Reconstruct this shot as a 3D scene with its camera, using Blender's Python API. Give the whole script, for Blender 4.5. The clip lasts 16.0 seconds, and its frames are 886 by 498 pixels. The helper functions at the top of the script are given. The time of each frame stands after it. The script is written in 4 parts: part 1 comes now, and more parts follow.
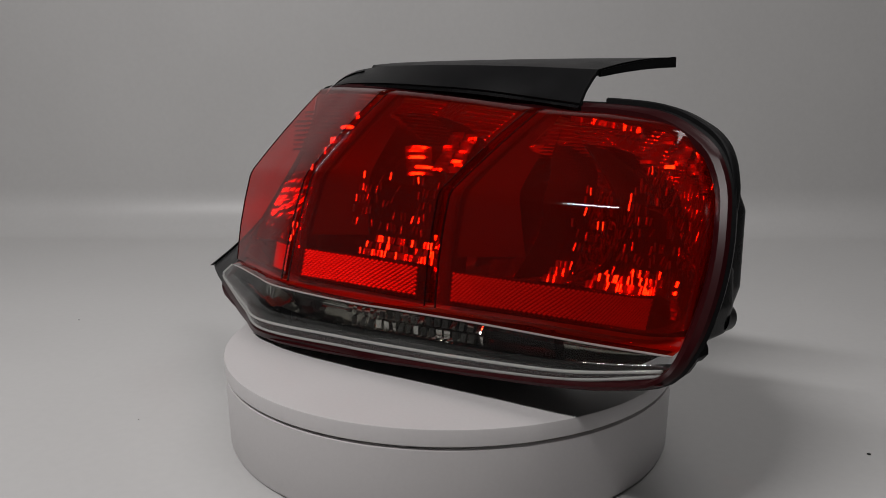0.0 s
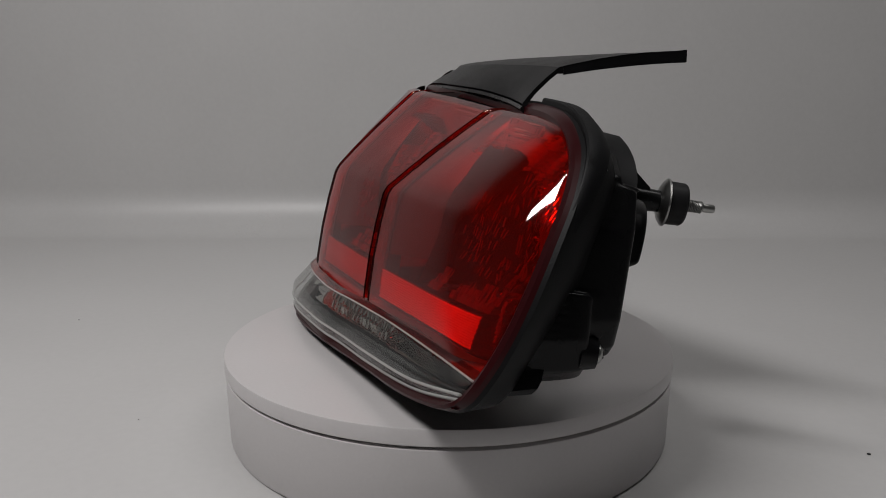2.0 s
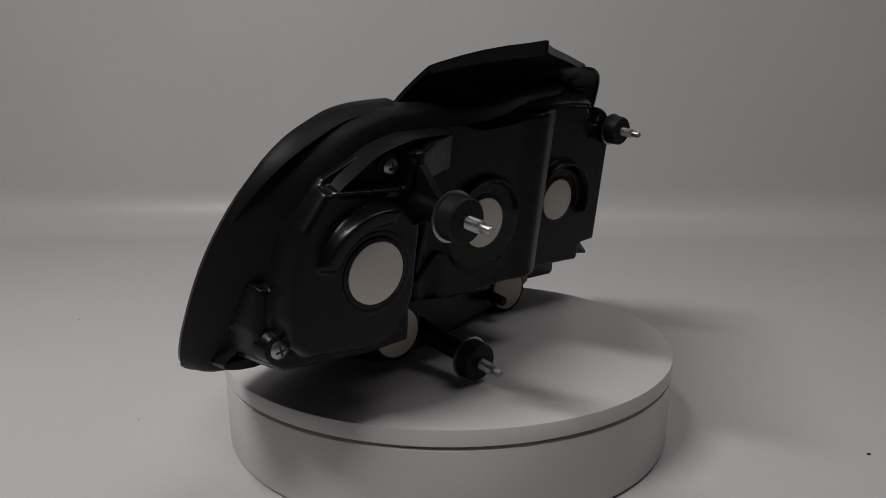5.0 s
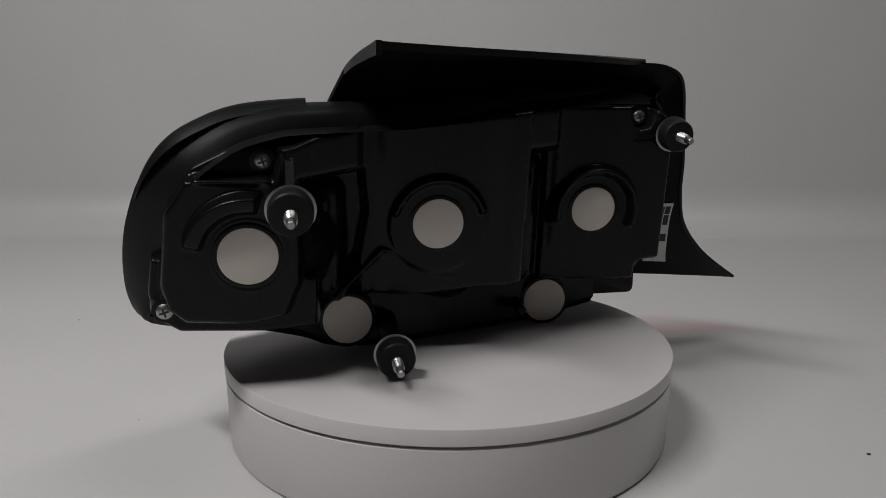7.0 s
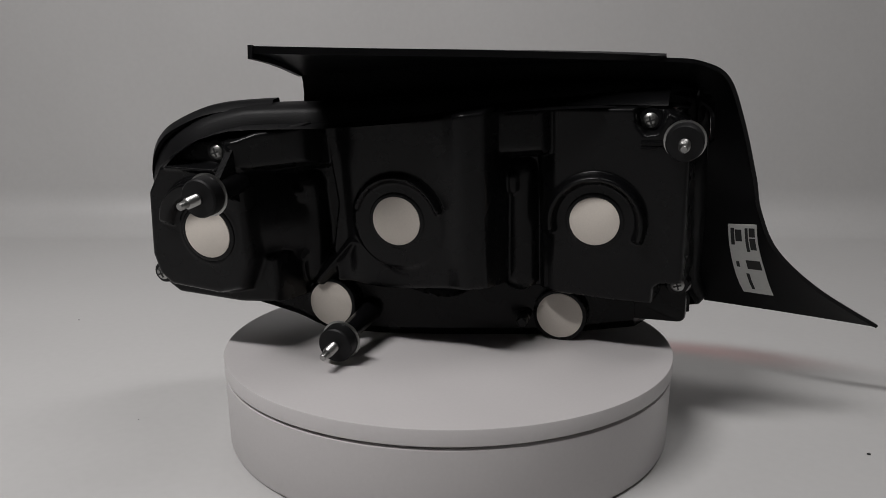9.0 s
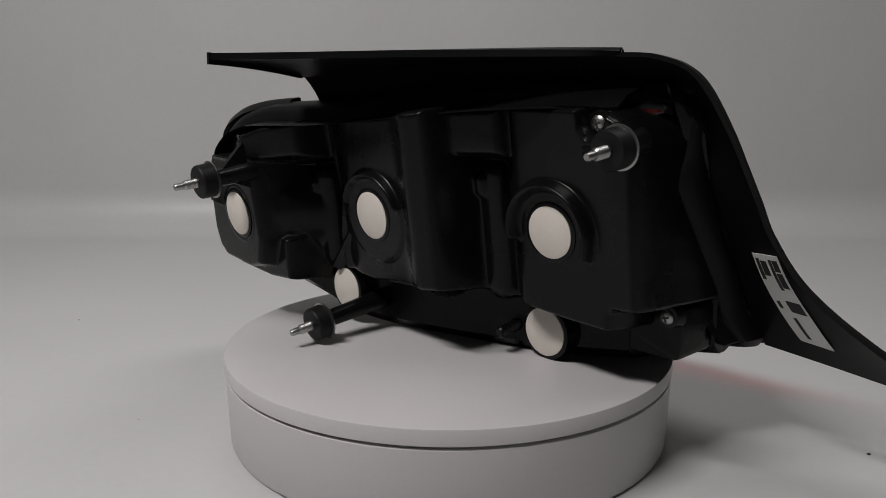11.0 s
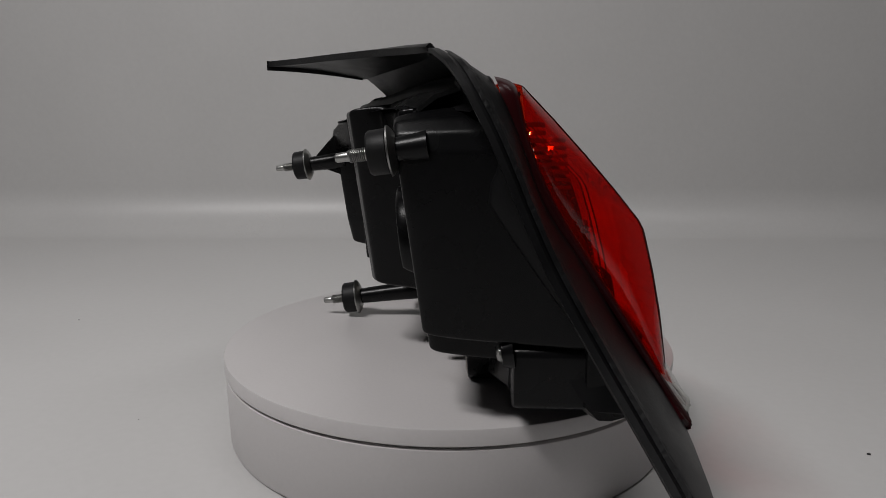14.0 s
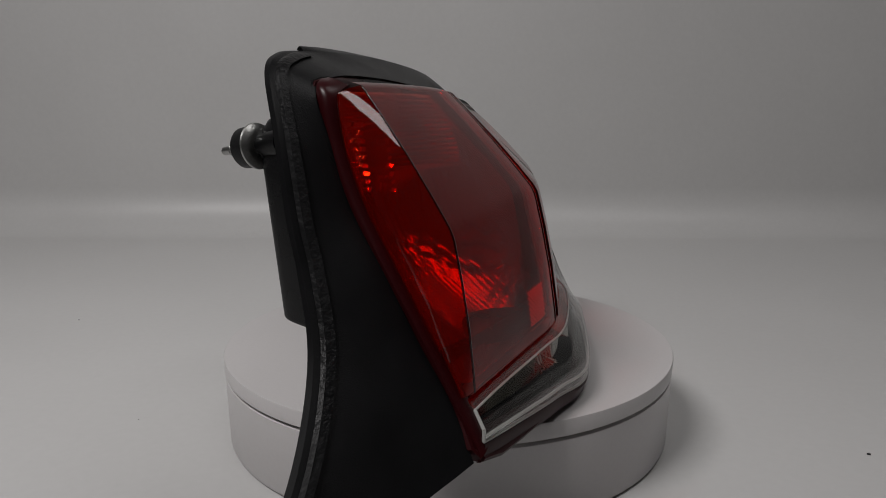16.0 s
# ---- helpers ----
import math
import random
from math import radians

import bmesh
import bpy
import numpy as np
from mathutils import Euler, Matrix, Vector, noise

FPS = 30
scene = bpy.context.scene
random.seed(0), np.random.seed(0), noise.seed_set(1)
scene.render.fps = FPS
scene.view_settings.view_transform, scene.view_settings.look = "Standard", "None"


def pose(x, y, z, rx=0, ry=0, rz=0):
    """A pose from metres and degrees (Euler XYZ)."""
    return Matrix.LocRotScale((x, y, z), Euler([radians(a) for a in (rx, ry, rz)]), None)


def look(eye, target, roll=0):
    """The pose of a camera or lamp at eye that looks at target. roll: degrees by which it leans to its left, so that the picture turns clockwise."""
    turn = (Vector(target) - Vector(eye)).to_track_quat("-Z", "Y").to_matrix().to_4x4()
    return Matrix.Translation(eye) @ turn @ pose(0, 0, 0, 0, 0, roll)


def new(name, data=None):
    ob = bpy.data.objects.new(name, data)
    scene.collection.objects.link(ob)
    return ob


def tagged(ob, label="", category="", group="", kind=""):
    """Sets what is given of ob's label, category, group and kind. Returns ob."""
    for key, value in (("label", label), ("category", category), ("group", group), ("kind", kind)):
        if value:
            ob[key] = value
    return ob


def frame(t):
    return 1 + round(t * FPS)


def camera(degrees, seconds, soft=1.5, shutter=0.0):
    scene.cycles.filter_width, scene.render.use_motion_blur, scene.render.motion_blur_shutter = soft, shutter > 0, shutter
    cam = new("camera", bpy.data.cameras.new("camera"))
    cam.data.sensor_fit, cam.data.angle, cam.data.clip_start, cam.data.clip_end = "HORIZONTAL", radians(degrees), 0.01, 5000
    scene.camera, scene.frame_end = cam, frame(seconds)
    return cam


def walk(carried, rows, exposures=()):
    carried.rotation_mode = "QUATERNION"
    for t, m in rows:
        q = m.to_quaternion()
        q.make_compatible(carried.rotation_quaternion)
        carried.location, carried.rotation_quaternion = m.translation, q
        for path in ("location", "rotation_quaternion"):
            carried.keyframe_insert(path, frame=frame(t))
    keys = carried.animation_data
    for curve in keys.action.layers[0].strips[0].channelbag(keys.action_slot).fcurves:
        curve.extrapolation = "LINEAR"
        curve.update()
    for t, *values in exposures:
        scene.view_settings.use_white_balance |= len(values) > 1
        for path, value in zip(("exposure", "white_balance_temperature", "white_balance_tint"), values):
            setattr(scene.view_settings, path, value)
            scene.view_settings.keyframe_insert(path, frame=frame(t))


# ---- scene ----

# ---------------------------------------------------------------- camera
cam = camera(61.2, 16.0, soft=0.7)
DISC_TOP = 0.054            # height of the turntable's plate over the floor
EYE = Matrix.Translation((-0.0011, -0.4678, 0.1535 + DISC_TOP)) @ pose(0, 0, 0, 90 - 11.57, 0, 0.27)
walk(cam, [(0.0, EYE), (16.0, EYE)], exposures=[(0.0, -0.25), (2.0, -0.33), (4.0, -0.44), (7.0, -0.26), (9.0, -0.16), (12.0, -0.17), (14.0, -0.31), (16.0, -0.39)])

# ---------------------------------------------------------------- light
world = bpy.data.worlds.new("studio_dark")
world.use_nodes = True
world.node_tree.nodes["Background"].inputs[0].default_value = (0.8, 0.85, 1.0, 1)
world.node_tree.nodes["Background"].inputs[1].default_value = 0.02
scene.world = world


def tube_light(eye, target, length, width, watts, colour, spread=180):
    data = bpy.data.lights.new("tube_light", "AREA")
    data.spread = radians(spread)
    data.shape, data.size, data.size_y, data.energy, data.color = "RECTANGLE", length, width, watts, colour
    ob = new("tube_light", data)
    ob.matrix_world = look(eye, target)
    return ob


KEY = Vector((-0.62, -0.58, 1.27))
tube_light(KEY, (-0.22, 0.10, 0.0), 0.60, 0.10, 8.7, (1.0, 0.975, 0.97), 130)
tube_light((0.50, -0.05, 1.50), (0.44, 0.05, 0.0), 0.9, 0.35, 5.2, (1.0, 0.975, 0.97))


# ---------------------------------------------------------------- materials
def material(name, base, rough=0.5, metal=0.0, grain=0.0, scale=400.0, bump=0.0, coat=0.0, vary=0.0, spec=0.5):
    """Principled plastic, metal or paint with colour variation at two scales and fine relief."""
    m = bpy.data.materials.new(name)
    m.use_nodes = True
    nt = m.node_tree
    p = nt.nodes["Principled BSDF"]
    p.inputs["Base Color"].default_value = (*base, 1)
    p.inputs["Roughness"].default_value = rough
    p.inputs["Metallic"].default_value = metal
    p.inputs["Coat Weight"].default_value = coat
    p.inputs["Specular IOR Level"].default_value = spec
    geo = nt.nodes.new("ShaderNodeTexCoord")
    fine = nt.nodes.new("ShaderNodeTexNoise")
    fine.inputs["Scale"].default_value, fine.inputs["Detail"].default_value = scale, 6
    nt.links.new(geo.outputs["Object"], fine.inputs["Vector"])
    wide = nt.nodes.new("ShaderNodeTexNoise")
    wide.inputs["Scale"].default_value, wide.inputs["Detail"].default_value = scale / 25, 4
    nt.links.new(geo.outputs["Object"], wide.inputs["Vector"])
    if vary:
        both = nt.nodes.new("ShaderNodeMath")
        both.operation = "ADD"
        nt.links.new(fine.outputs["Fac"], both.inputs[0])
        nt.links.new(wide.outputs["Fac"], both.inputs[1])
        rng = nt.nodes.new("ShaderNodeMapRange")
        rng.inputs["From Min"].default_value, rng.inputs["From Max"].default_value = 0.6, 1.4
        rng.inputs["To Min"].default_value, rng.inputs["To Max"].default_value = 1 - vary, 1 + vary
        nt.links.new(both.outputs[0], rng.inputs["Value"])
        mul = nt.nodes.new("ShaderNodeVectorMath")
        mul.operation = "SCALE"
        mul.inputs[0].default_value = base
        nt.links.new(rng.outputs[0], mul.inputs["Scale"])
        nt.links.new(mul.outputs[0], p.inputs["Base Color"])
    if grain:
        rr = nt.nodes.new("ShaderNodeMapRange")
        rr.inputs["To Min"].default_value, rr.inputs["To Max"].default_value = max(rough - grain, 0.02), rough + grain
        nt.links.new(wide.outputs["Fac"], rr.inputs["Value"])
        nt.links.new(rr.outputs[0], p.inputs["Roughness"])
    if bump:
        b = nt.nodes.new("ShaderNodeBump")
        b.inputs["Strength"].default_value, b.inputs["Distance"].default_value = bump, 0.0006
        nt.links.new(fine.outputs["Fac"], b.inputs["Height"])
        nt.links.new(b.outputs[0], p.inputs["Normal"])
    return m


def lens_material(name, tint, rough=0.03, ior=1.5, milky=0.0, body=(0.7, 0.01, 0.006)):
    """Thin moulded plastic: what passes through takes the tint, the surface mirrors by Fresnel."""
    m = bpy.data.materials.new(name)
    m.use_nodes = True
    nt = m.node_tree
    nt.nodes.clear()
    out = nt.nodes.new("ShaderNodeOutputMaterial")
    clear = nt.nodes.new("ShaderNodeBsdfTransparent")
    clear.inputs[0].default_value = (*tint, 1)
    gloss = nt.nodes.new("ShaderNodeBsdfGlossy")
    gloss.inputs["Roughness"].default_value = rough
    face = nt.nodes.new("ShaderNodeLayerWeight")
    face.inputs["Blend"].default_value = 0.5
    steep = nt.nodes.new("ShaderNodeMath")
    steep.operation = "POWER"
    nt.links.new(face.outputs["Facing"], steep.inputs[0])
    steep.inputs[1].default_value = 4.6
    fres = nt.nodes.new("ShaderNodeMapRange")
    base = ((ior - 1) / (ior + 1)) ** 2 * 1.5
    fres.inputs["To Min"].default_value, fres.inputs["To Max"].default_value = base, 0.97
    nt.links.new(steep.outputs[0], fres.inputs["Value"])
    tc = nt.nodes.new("ShaderNodeTexCoord")
    n = nt.nodes.new("ShaderNodeTexNoise")
    n.inputs["Scale"].default_value = 45
    b = nt.nodes.new("ShaderNodeBump")
    b.inputs["Strength"].default_value, b.inputs["Distance"].default_value = 0.08, 0.001
    nt.links.new(tc.outputs["Object"], n.inputs["Vector"])
    nt.links.new(n.outputs["Fac"], b.inputs["Height"])
    nt.links.new(b.outputs[0], gloss.inputs["Normal"])
    mix = nt.nodes.new("ShaderNodeMixShader")
    nt.links.new(fres.outputs[0], mix.inputs[0])
    if milky:
        diff, tran = nt.nodes.new("ShaderNodeBsdfDiffuse"), nt.nodes.new("ShaderNodeBsdfTranslucent")
        diff.inputs[0].default_value = tran.inputs[0].default_value = (*body, 1)
        haze, inner = nt.nodes.new("ShaderNodeMixShader"), nt.nodes.new("ShaderNodeMixShader")
        haze.inputs[0].default_value, inner.inputs[0].default_value = 0.6, milky
        nt.links.new(diff.outputs[0], haze.inputs[1])
        nt.links.new(tran.outputs[0], haze.inputs[2])
        nt.links.new(clear.outputs[0], inner.inputs[1])
        nt.links.new(haze.outputs[0], inner.inputs[2])
        nt.links.new(inner.outputs[0], mix.inputs[1])
    else:
        nt.links.new(clear.outputs[0], mix.inputs[1])
    nt.links.new(gloss.outputs[0], mix.inputs[2])
    nt.links.new(mix.outputs[0], out.inputs[0])
    return m


RED = lens_material("red_lens_plastic", (0.92, 0.046, 0.013), milky=0.115, body=(0.80, 0.016, 0.005))
# the lens edge's dark optical line, put into a colour
DEEP_RED = lens_material("dark_refraction_red", (0.22, 0.006, 0.004), 0.06, milky=0.3, body=(0.06, 0.002, 0.002))
CLEAR = lens_material("clear_lens_plastic", (0.93, 0.94, 0.93), milky=0.012, body=(0.6, 0.6, 0.6))
EDGE = lens_material("clear_edge_plastic", (0.85, 0.85, 0.83), 0.05, 1.5, milky=0.06, body=(0.6, 0.6, 0.58))
MAROON = material("maroon_bezel_plastic", (0.024, 0.002, 0.003), 0.32, coat=0.0, vary=0.15, spec=0.2)
BLACK = material("black_housing_plastic", (0.004, 0.004, 0.0044), 0.27, grain=0.1, bump=0.10, scale=900, vary=0.25, spec=0.19)
SKIRT = material("matte_black_skirt_plastic", (0.0045, 0.0045, 0.005), 0.48, grain=0.08, bump=0.2, scale=1200, vary=0.25, spec=0.15)
PANEL = material("black_panel_plastic", (0.005, 0.005, 0.0055), 0.38, grain=0.08, bump=0.2, scale=1500, vary=0.2, spec=0.14)
SEAL = material("black_foam_seal", (0.005, 0.005, 0.0055), 0.42, grain=0.3, bump=0.9, scale=420, vary=0.5, spec=0.16)
RUBBER = material("black_rubber", (0.007, 0.007, 0.0075), 0.5, bump=0.2, vary=0.2, spec=0.2)
SATIN = material("satin_reflector", (0.33, 0.33, 0.32), 0.22, 0.9, grain=0.06, scale=200)
# milky white that puts the clear edges' bright lines into the colour
BEAD = lens_material("pale_refraction_plastic", (0.85, 0.85, 0.83), 0.05, 1.6, milky=0.75, body=(0.8, 0.8, 0.78))
TRAY = material("dark_chrome_tray", (0.42, 0.41, 0.38), 0.07, 1.0, grain=0.05, scale=200, vary=0.1)
CHROME = material("aluminised_reflector", (0.80, 0.80, 0.79), 0.10, 1.0, grain=0.05, scale=200)
SMOKE = material("dark_inner_trim", (0.02, 0.012, 0.012), 0.3, vary=0.2)
PITCH = material("black_inner_trim", (0.004, 0.003, 0.003), 0.4, vary=0.2, spec=0.15)
REFLEX = material("reflex_plastic", (0.66, 0.46, 0.42), 0.45, 0.8, vary=0.15)
WALL = material("grey_inner_wall", (0.07, 0.065, 0.065), 0.35, vary=0.12)
ZINC = material("zinc_plated_steel", (0.36, 0.36, 0.35), 0.34, 1.0, grain=0.1, scale=900, bump=0.2, vary=0.15)
BACKING = material("grey_brightener_sheet", (0.32, 0.31, 0.30), 0.5, vary=0.08)
PAPER = material("white_seal_paper", (0.66, 0.61, 0.55), 0.7, bump=0.15, scale=900, vary=0.05)
STICKER = material("white_label_paper", (0.7, 0.7, 0.68), 0.5, vary=0.06)
INK = material("black_print", (0.02, 0.02, 0.02), 0.6, vary=0.2)
PLATE = material("white_turntable_plastic", (0.54, 0.52, 0.52), 0.33, grain=0.06, bump=0.06, scale=500, vary=0.03)
GAP = material("dark_gap", (0.005, 0.005, 0.005), 0.6, vary=0.2)
SWEEP = material("white_vinyl_sweep", (0.53, 0.525, 0.52), 0.42, grain=0.06, bump=0.1, scale=160, vary=0.03)
ROOM = material("grey_room_paint", (0.26, 0.26, 0.26), 0.7, vary=0.08, scale=60)


# ---------------------------------------------------------------- mesh helpers
def finish(bm, angle=35, smooth=True):
    me = bpy.data.meshes.new("mesh")
    bmesh.ops.remove_doubles(bm, verts=bm.verts, dist=1e-6)
    bmesh.ops.recalc_face_normals(bm, faces=bm.faces)
    bm.to_mesh(me)
    bm.free()
    if smooth:
        me.shade_smooth()
        me.set_sharp_from_angle(angle=radians(angle))
    return me


def part(name, bm, mat, parent, label="", angle=35):
    me = finish(bm, angle)
    me.name = name
    me.materials.append(mat)
    ob = new(name, me)
    ob.parent = parent
    if label:
        tagged(ob, label)
    return ob


def sheet(rows, closed=False, bm=None):
    """A grid of quads through rows of points."""
    bm = bm or bmesh.new()
    vs = [[bm.verts.new(p) for p in r] for r in rows]
    for a, b in zip(vs, vs[1:]):
        n = len(a)
        for i in range(n if closed else n - 1):
            j = (i + 1) % n
            bm.faces.new((a[i], a[j], b[j], b[i]))
    return bm, vs


def thick(bm, t):
    """Gives a sheet a thickness."""
    bmesh.ops.recalc_face_normals(bm, faces=bm.faces)
    bmesh.ops.solidify(bm, geom=bm.faces[:], thickness=t)
    return bm


def spline(points, n):
    """n points along a Catmull-Rom curve through the points, evenly in its parameter."""
    P = [Vector(p) for p in points]
    return [at(P, (len(P) - 1) * i / (n - 1)) for i in range(n)]


def at(P, s):
    s = min(max(s, 0.0), len(P) - 1.0)
    i = min(int(s), len(P) - 2)
    t = s - i
    a, b, c, d = P[max(i - 1, 0)], P[i], P[i + 1], P[min(i + 2, len(P) - 1)]
    return 0.5 * (2 * b + (c - a) * t + (2 * a - 5 * b + 4 * c - d) * t * t + (3 * b - a - 3 * c + d) * t ** 3)


def mm(*pts):
    return [Vector(p) / 1000 for p in pts]


def lathe(profile, axis_at, axis_dir, seg=32, bm=None):
    """A turned solid: profile rows of (distance along the axis, radius)."""
    bm = bm or bmesh.new()
    q = Vector(axis_dir).to_track_quat("Z", "Y").to_matrix()
    rows = []
    for h, r in profile:
        rows.append([Vector(axis_at) + q @ Vector((max(r, 1e-5) * math.cos(2 * math.pi * k / seg), max(r, 1e-5) * math.sin(2 * math.pi * k / seg), h)) for k in range(seg)])
    bm, vs = sheet(rows, True, bm)
    bm.faces.new(vs[0])
    bm.faces.new(vs[-1][::-1])
    return bm


def loft(loops, bm=None, caps=(True, True)):
    bm, vs = sheet(loops, True, bm)
    for loop, cap in ((vs[0], caps[0]), (vs[-1], caps[1])):
        if cap:
            c = sum((v.co for v in loop), Vector()) / len(loop)
            m = bm.verts.new(c)
            for i in range(len(loop)):
                bm.faces.new((loop[i], loop[(i + 1) % len(loop)], m))
    return bm


def round_loop(pts, r, n=4):
    """Rounds the corners of a closed loop of 2D points."""
    out = []
    for i, p in enumerate(pts):
        p, a, b = Vector(p), Vector(pts[i - 1]), Vector(pts[(i + 1) % len(pts)])
        da, db = (a - p), (b - p)
        ra, rb = min(r, da.length * 0.45), min(r, db.length * 0.45)
        A, B = p + da.normalized() * ra, p + db.normalized() * rb
        for k in range(n + 1):
            t = k / n
            out.append(A * (1 - t) ** 2 + p * 2 * t * (1 - t) + B * t * t)
    return out


# ---------------------------------------------------------------- the studio
def studio():
    rows = []
    # floor runs back and curves up softly into the back wall
    prof = [(-2.4, 0.0), (-1.2, 0.0), (-0.3, 0.0), (0.5, 0.0)]
    y0, r = 0.615, 0.07
    for k in range(25):
        a = math.pi / 2 * k / 24
        prof.append((y0 + r * math.sin(a), r - r * math.cos(a)))
    prof += [(y0 + r, 0.4), (y0 + r, 0.8), (y0 + r, 1.3), (y0 + r, 1.9)]
    xs = [-1.7 + 3.4 * i / 40 for i in range(41)]
    for y, z in prof:
        rows.append([Vector((x, y, z)) for x in xs])
    bm, _ = sheet(rows)
    ob = part("backdrop", bm, SWEEP, None, angle=60)
    tagged(ob, "white vinyl photo sweep curving from floor to wall", "backdrop", kind="structure")
    # unseen room added around the set; its grey sets the fill light
    for name, pts in (("wall_west", [(-1.7, -2.4), (-1.7, 0.69)]), ("wall_east", [(1.7, -2.4), (1.7, 0.69)]), ("wall_south", [(-1.7, -2.4), (1.7, -2.4)])):
        (x0, ya), (x1, yb) = pts
        bm, _ = sheet([[Vector((x0, ya, z)), Vector((x1, yb, z))] for z in (-0.05, 1.9)])
        thick(bm, 0.05)
        tagged(part(name, bm, ROOM, None), "unseen plain grey studio wall", "wall", kind="structure")
    bm, _ = sheet([[Vector((x, y, 1.9)) for x in (-1.75, 1.75)] for y in (-2.45, 0.75)])
    thick(bm, 0.05)
    tagged(part("ceiling", bm, ROOM, None), "unseen plain grey studio ceiling", "ceiling", kind="structure")


def scuffs():
    """A patch of small blisters in the sweep where it starts to rise."""
    rnd = random.Random(4)
    bm = bmesh.new()
    for _ in range(70):
        x, y = rnd.gauss(-0.29, 0.030), rnd.uniform(0.63, 0.672)
        a = max(0.0, (y - 0.615) / 0.07)
        z = 0.07 - 0.07 * math.sqrt(max(0.0, 1 - a * a))
        r = rnd.uniform(0.001, 0.0032)
        m = Matrix.Translation((x, y, z)) @ Matrix.Rotation(math.asin(min(a, 1.0)), 4, "X") @ Matrix.Diagonal((r, r * rnd.uniform(0.6, 1.4), r * 0.12, 1))
        bmesh.ops.create_icosphere(bm, subdivisions=1, radius=1.0, matrix=m)
    ob = part("sweep_blisters", bm, SWEEP, None, angle=80)
    tagged(ob, "small blisters in the white vinyl sweep", "backdrop", kind="stuff")


# ---------------------------------------------------------------- turntable
R = 0.1409


def turntable():
    thing = new("turntable")
    tagged(thing, "round white plastic motorised display turntable on the sweep", "turntable")
    part("base", lathe([(0.0, R - 0.0035), (0.0012, R - 0.0022), (0.0025, R - 0.0016), (0.0410, R - 0.0006), (0.0427, R - 0.0007), (0.0431, R - 0.0014), (0.0431, R - 0.007)], (0, 0, 0), (0, 0, 1), 128), PLATE, thing)
    part("shadow_gap", lathe([(0.0425, R - 0.006), (0.0455, R - 0.006)], (0, 0, 0), (0, 0, 1), 96), GAP, thing, "dark seam under the turning plate")
    plate = part("plate", lathe([(0.0448, R - 0.007), (0.0448, R - 0.0008), (0.0452, R - 0.0002), (0.0532, R), (0.0538, R - 0.0003), (DISC_TOP, R - 0.0012)], (0, 0, 0), (0, 0, 1), 128), PLATE, thing)
    return thing, plate


# ---------------------------------------------------------------- the tail lamp's lens surface
TOP = mm((-132, -38, 157.5), (-90, -34, 157), (-40, -26, 155), (10, 0, 150), (57, 24, 144.5), (100, 42, 142), (132, 54, 138), (147, 61, 129), (153, 62, 120))
KINK = mm((-141, -91, 98), (-92, -86, 102), (-38, -78, 105), (10, -56, 104), (56, -31, 102), (100, -8, 101), (137, 14, 100), (158, 36, 99), (166, 53, 98))
BOT = mm((-144, -104, 33), (-95, -101, 36), (-43, -95, 38), (10, -71, 40), (62, -43, 40.5), (101, -22, 42), (140, 0, 43), (164, 13, 44), (178, 26, 46))


def lens_point(s, v, back=0.0):
    """v: 0 at the top edge, 1 at the ridge, 2 at the bottom edge."""
    t, k, b = at(TOP, s), at(KINK, s), at(BOT, s)
    e = 0.05
    if v <= 1 - e:
        p = t.lerp(k, v)
    elif v >= 1 + e:
        p = k.lerp(b, v - 1)
    else:
        w = (v - 1 + e) / (2 * e)
        p = t.lerp(k, 1 - e) * (1 - w) ** 2 + k * 2 * w * (1 - w) + k.lerp(b, e) * w * w
    # faint bulge of each facet
    f = v if v <= 1 else v - 1
    bulge = 0.0016 * 4 * f * (1 - f)
    return p + Vector((0, back - bulge, 0))


VS = [0, 0.02, 0.25, 0.5, 0.75, 0.94, 0.96, 0.98, 1.0, 1.02, 1.04, 1.06, 1.3, 1.6, 1.9, 1.98, 2.0]


def depth_at(u, z):
    """The lens surface's depth at a place of the front view."""
    best = None
    for i in range(81):
        s = 8 * i / 80
        k = at(KINK, s)
        if best is None or abs(k.x - u) < best[0]:
            best = (abs(k.x - u), s)
    s = best[1]
    t, k, b = at(TOP, s), at(KINK, s), at(BOT, s)
    if z > k.z:
        f = min((z - k.z) / max(t.z - k.z, 1e-4), 1.3)
        return k.y + (t.y - k.y) * f
    f = min((k.z - z) / max(k.z - b.z, 1e-4), 1.3)
    return k.y + (b.y - k.y) * f


def lens_segment(s0, s1, n, left=None, right=True, deep=0.006):
    ss = [s0 + (s1 - s0) * i / n for i in range(n + 1)]
    rows = []
    for v in VS:
        row = [lens_point(s, v) for s in ss]
        e = 0.0012
        pre = [row[0] + Vector((-e * 0.6, deep, 0)), row[0] + Vector((-e * 0.3, e, 0))] if left is None else []
        post = [row[-1] + Vector((e * 0.3, e, 0)), row[-1] + Vector((e * 0.6, deep, 0))] if right else []
        rows.append(pre + row + post)
    first = [p + Vector((0, deep, 0.0015)) for p in rows[0]]
    bm, _ = sheet([first] + rows)
    return bm


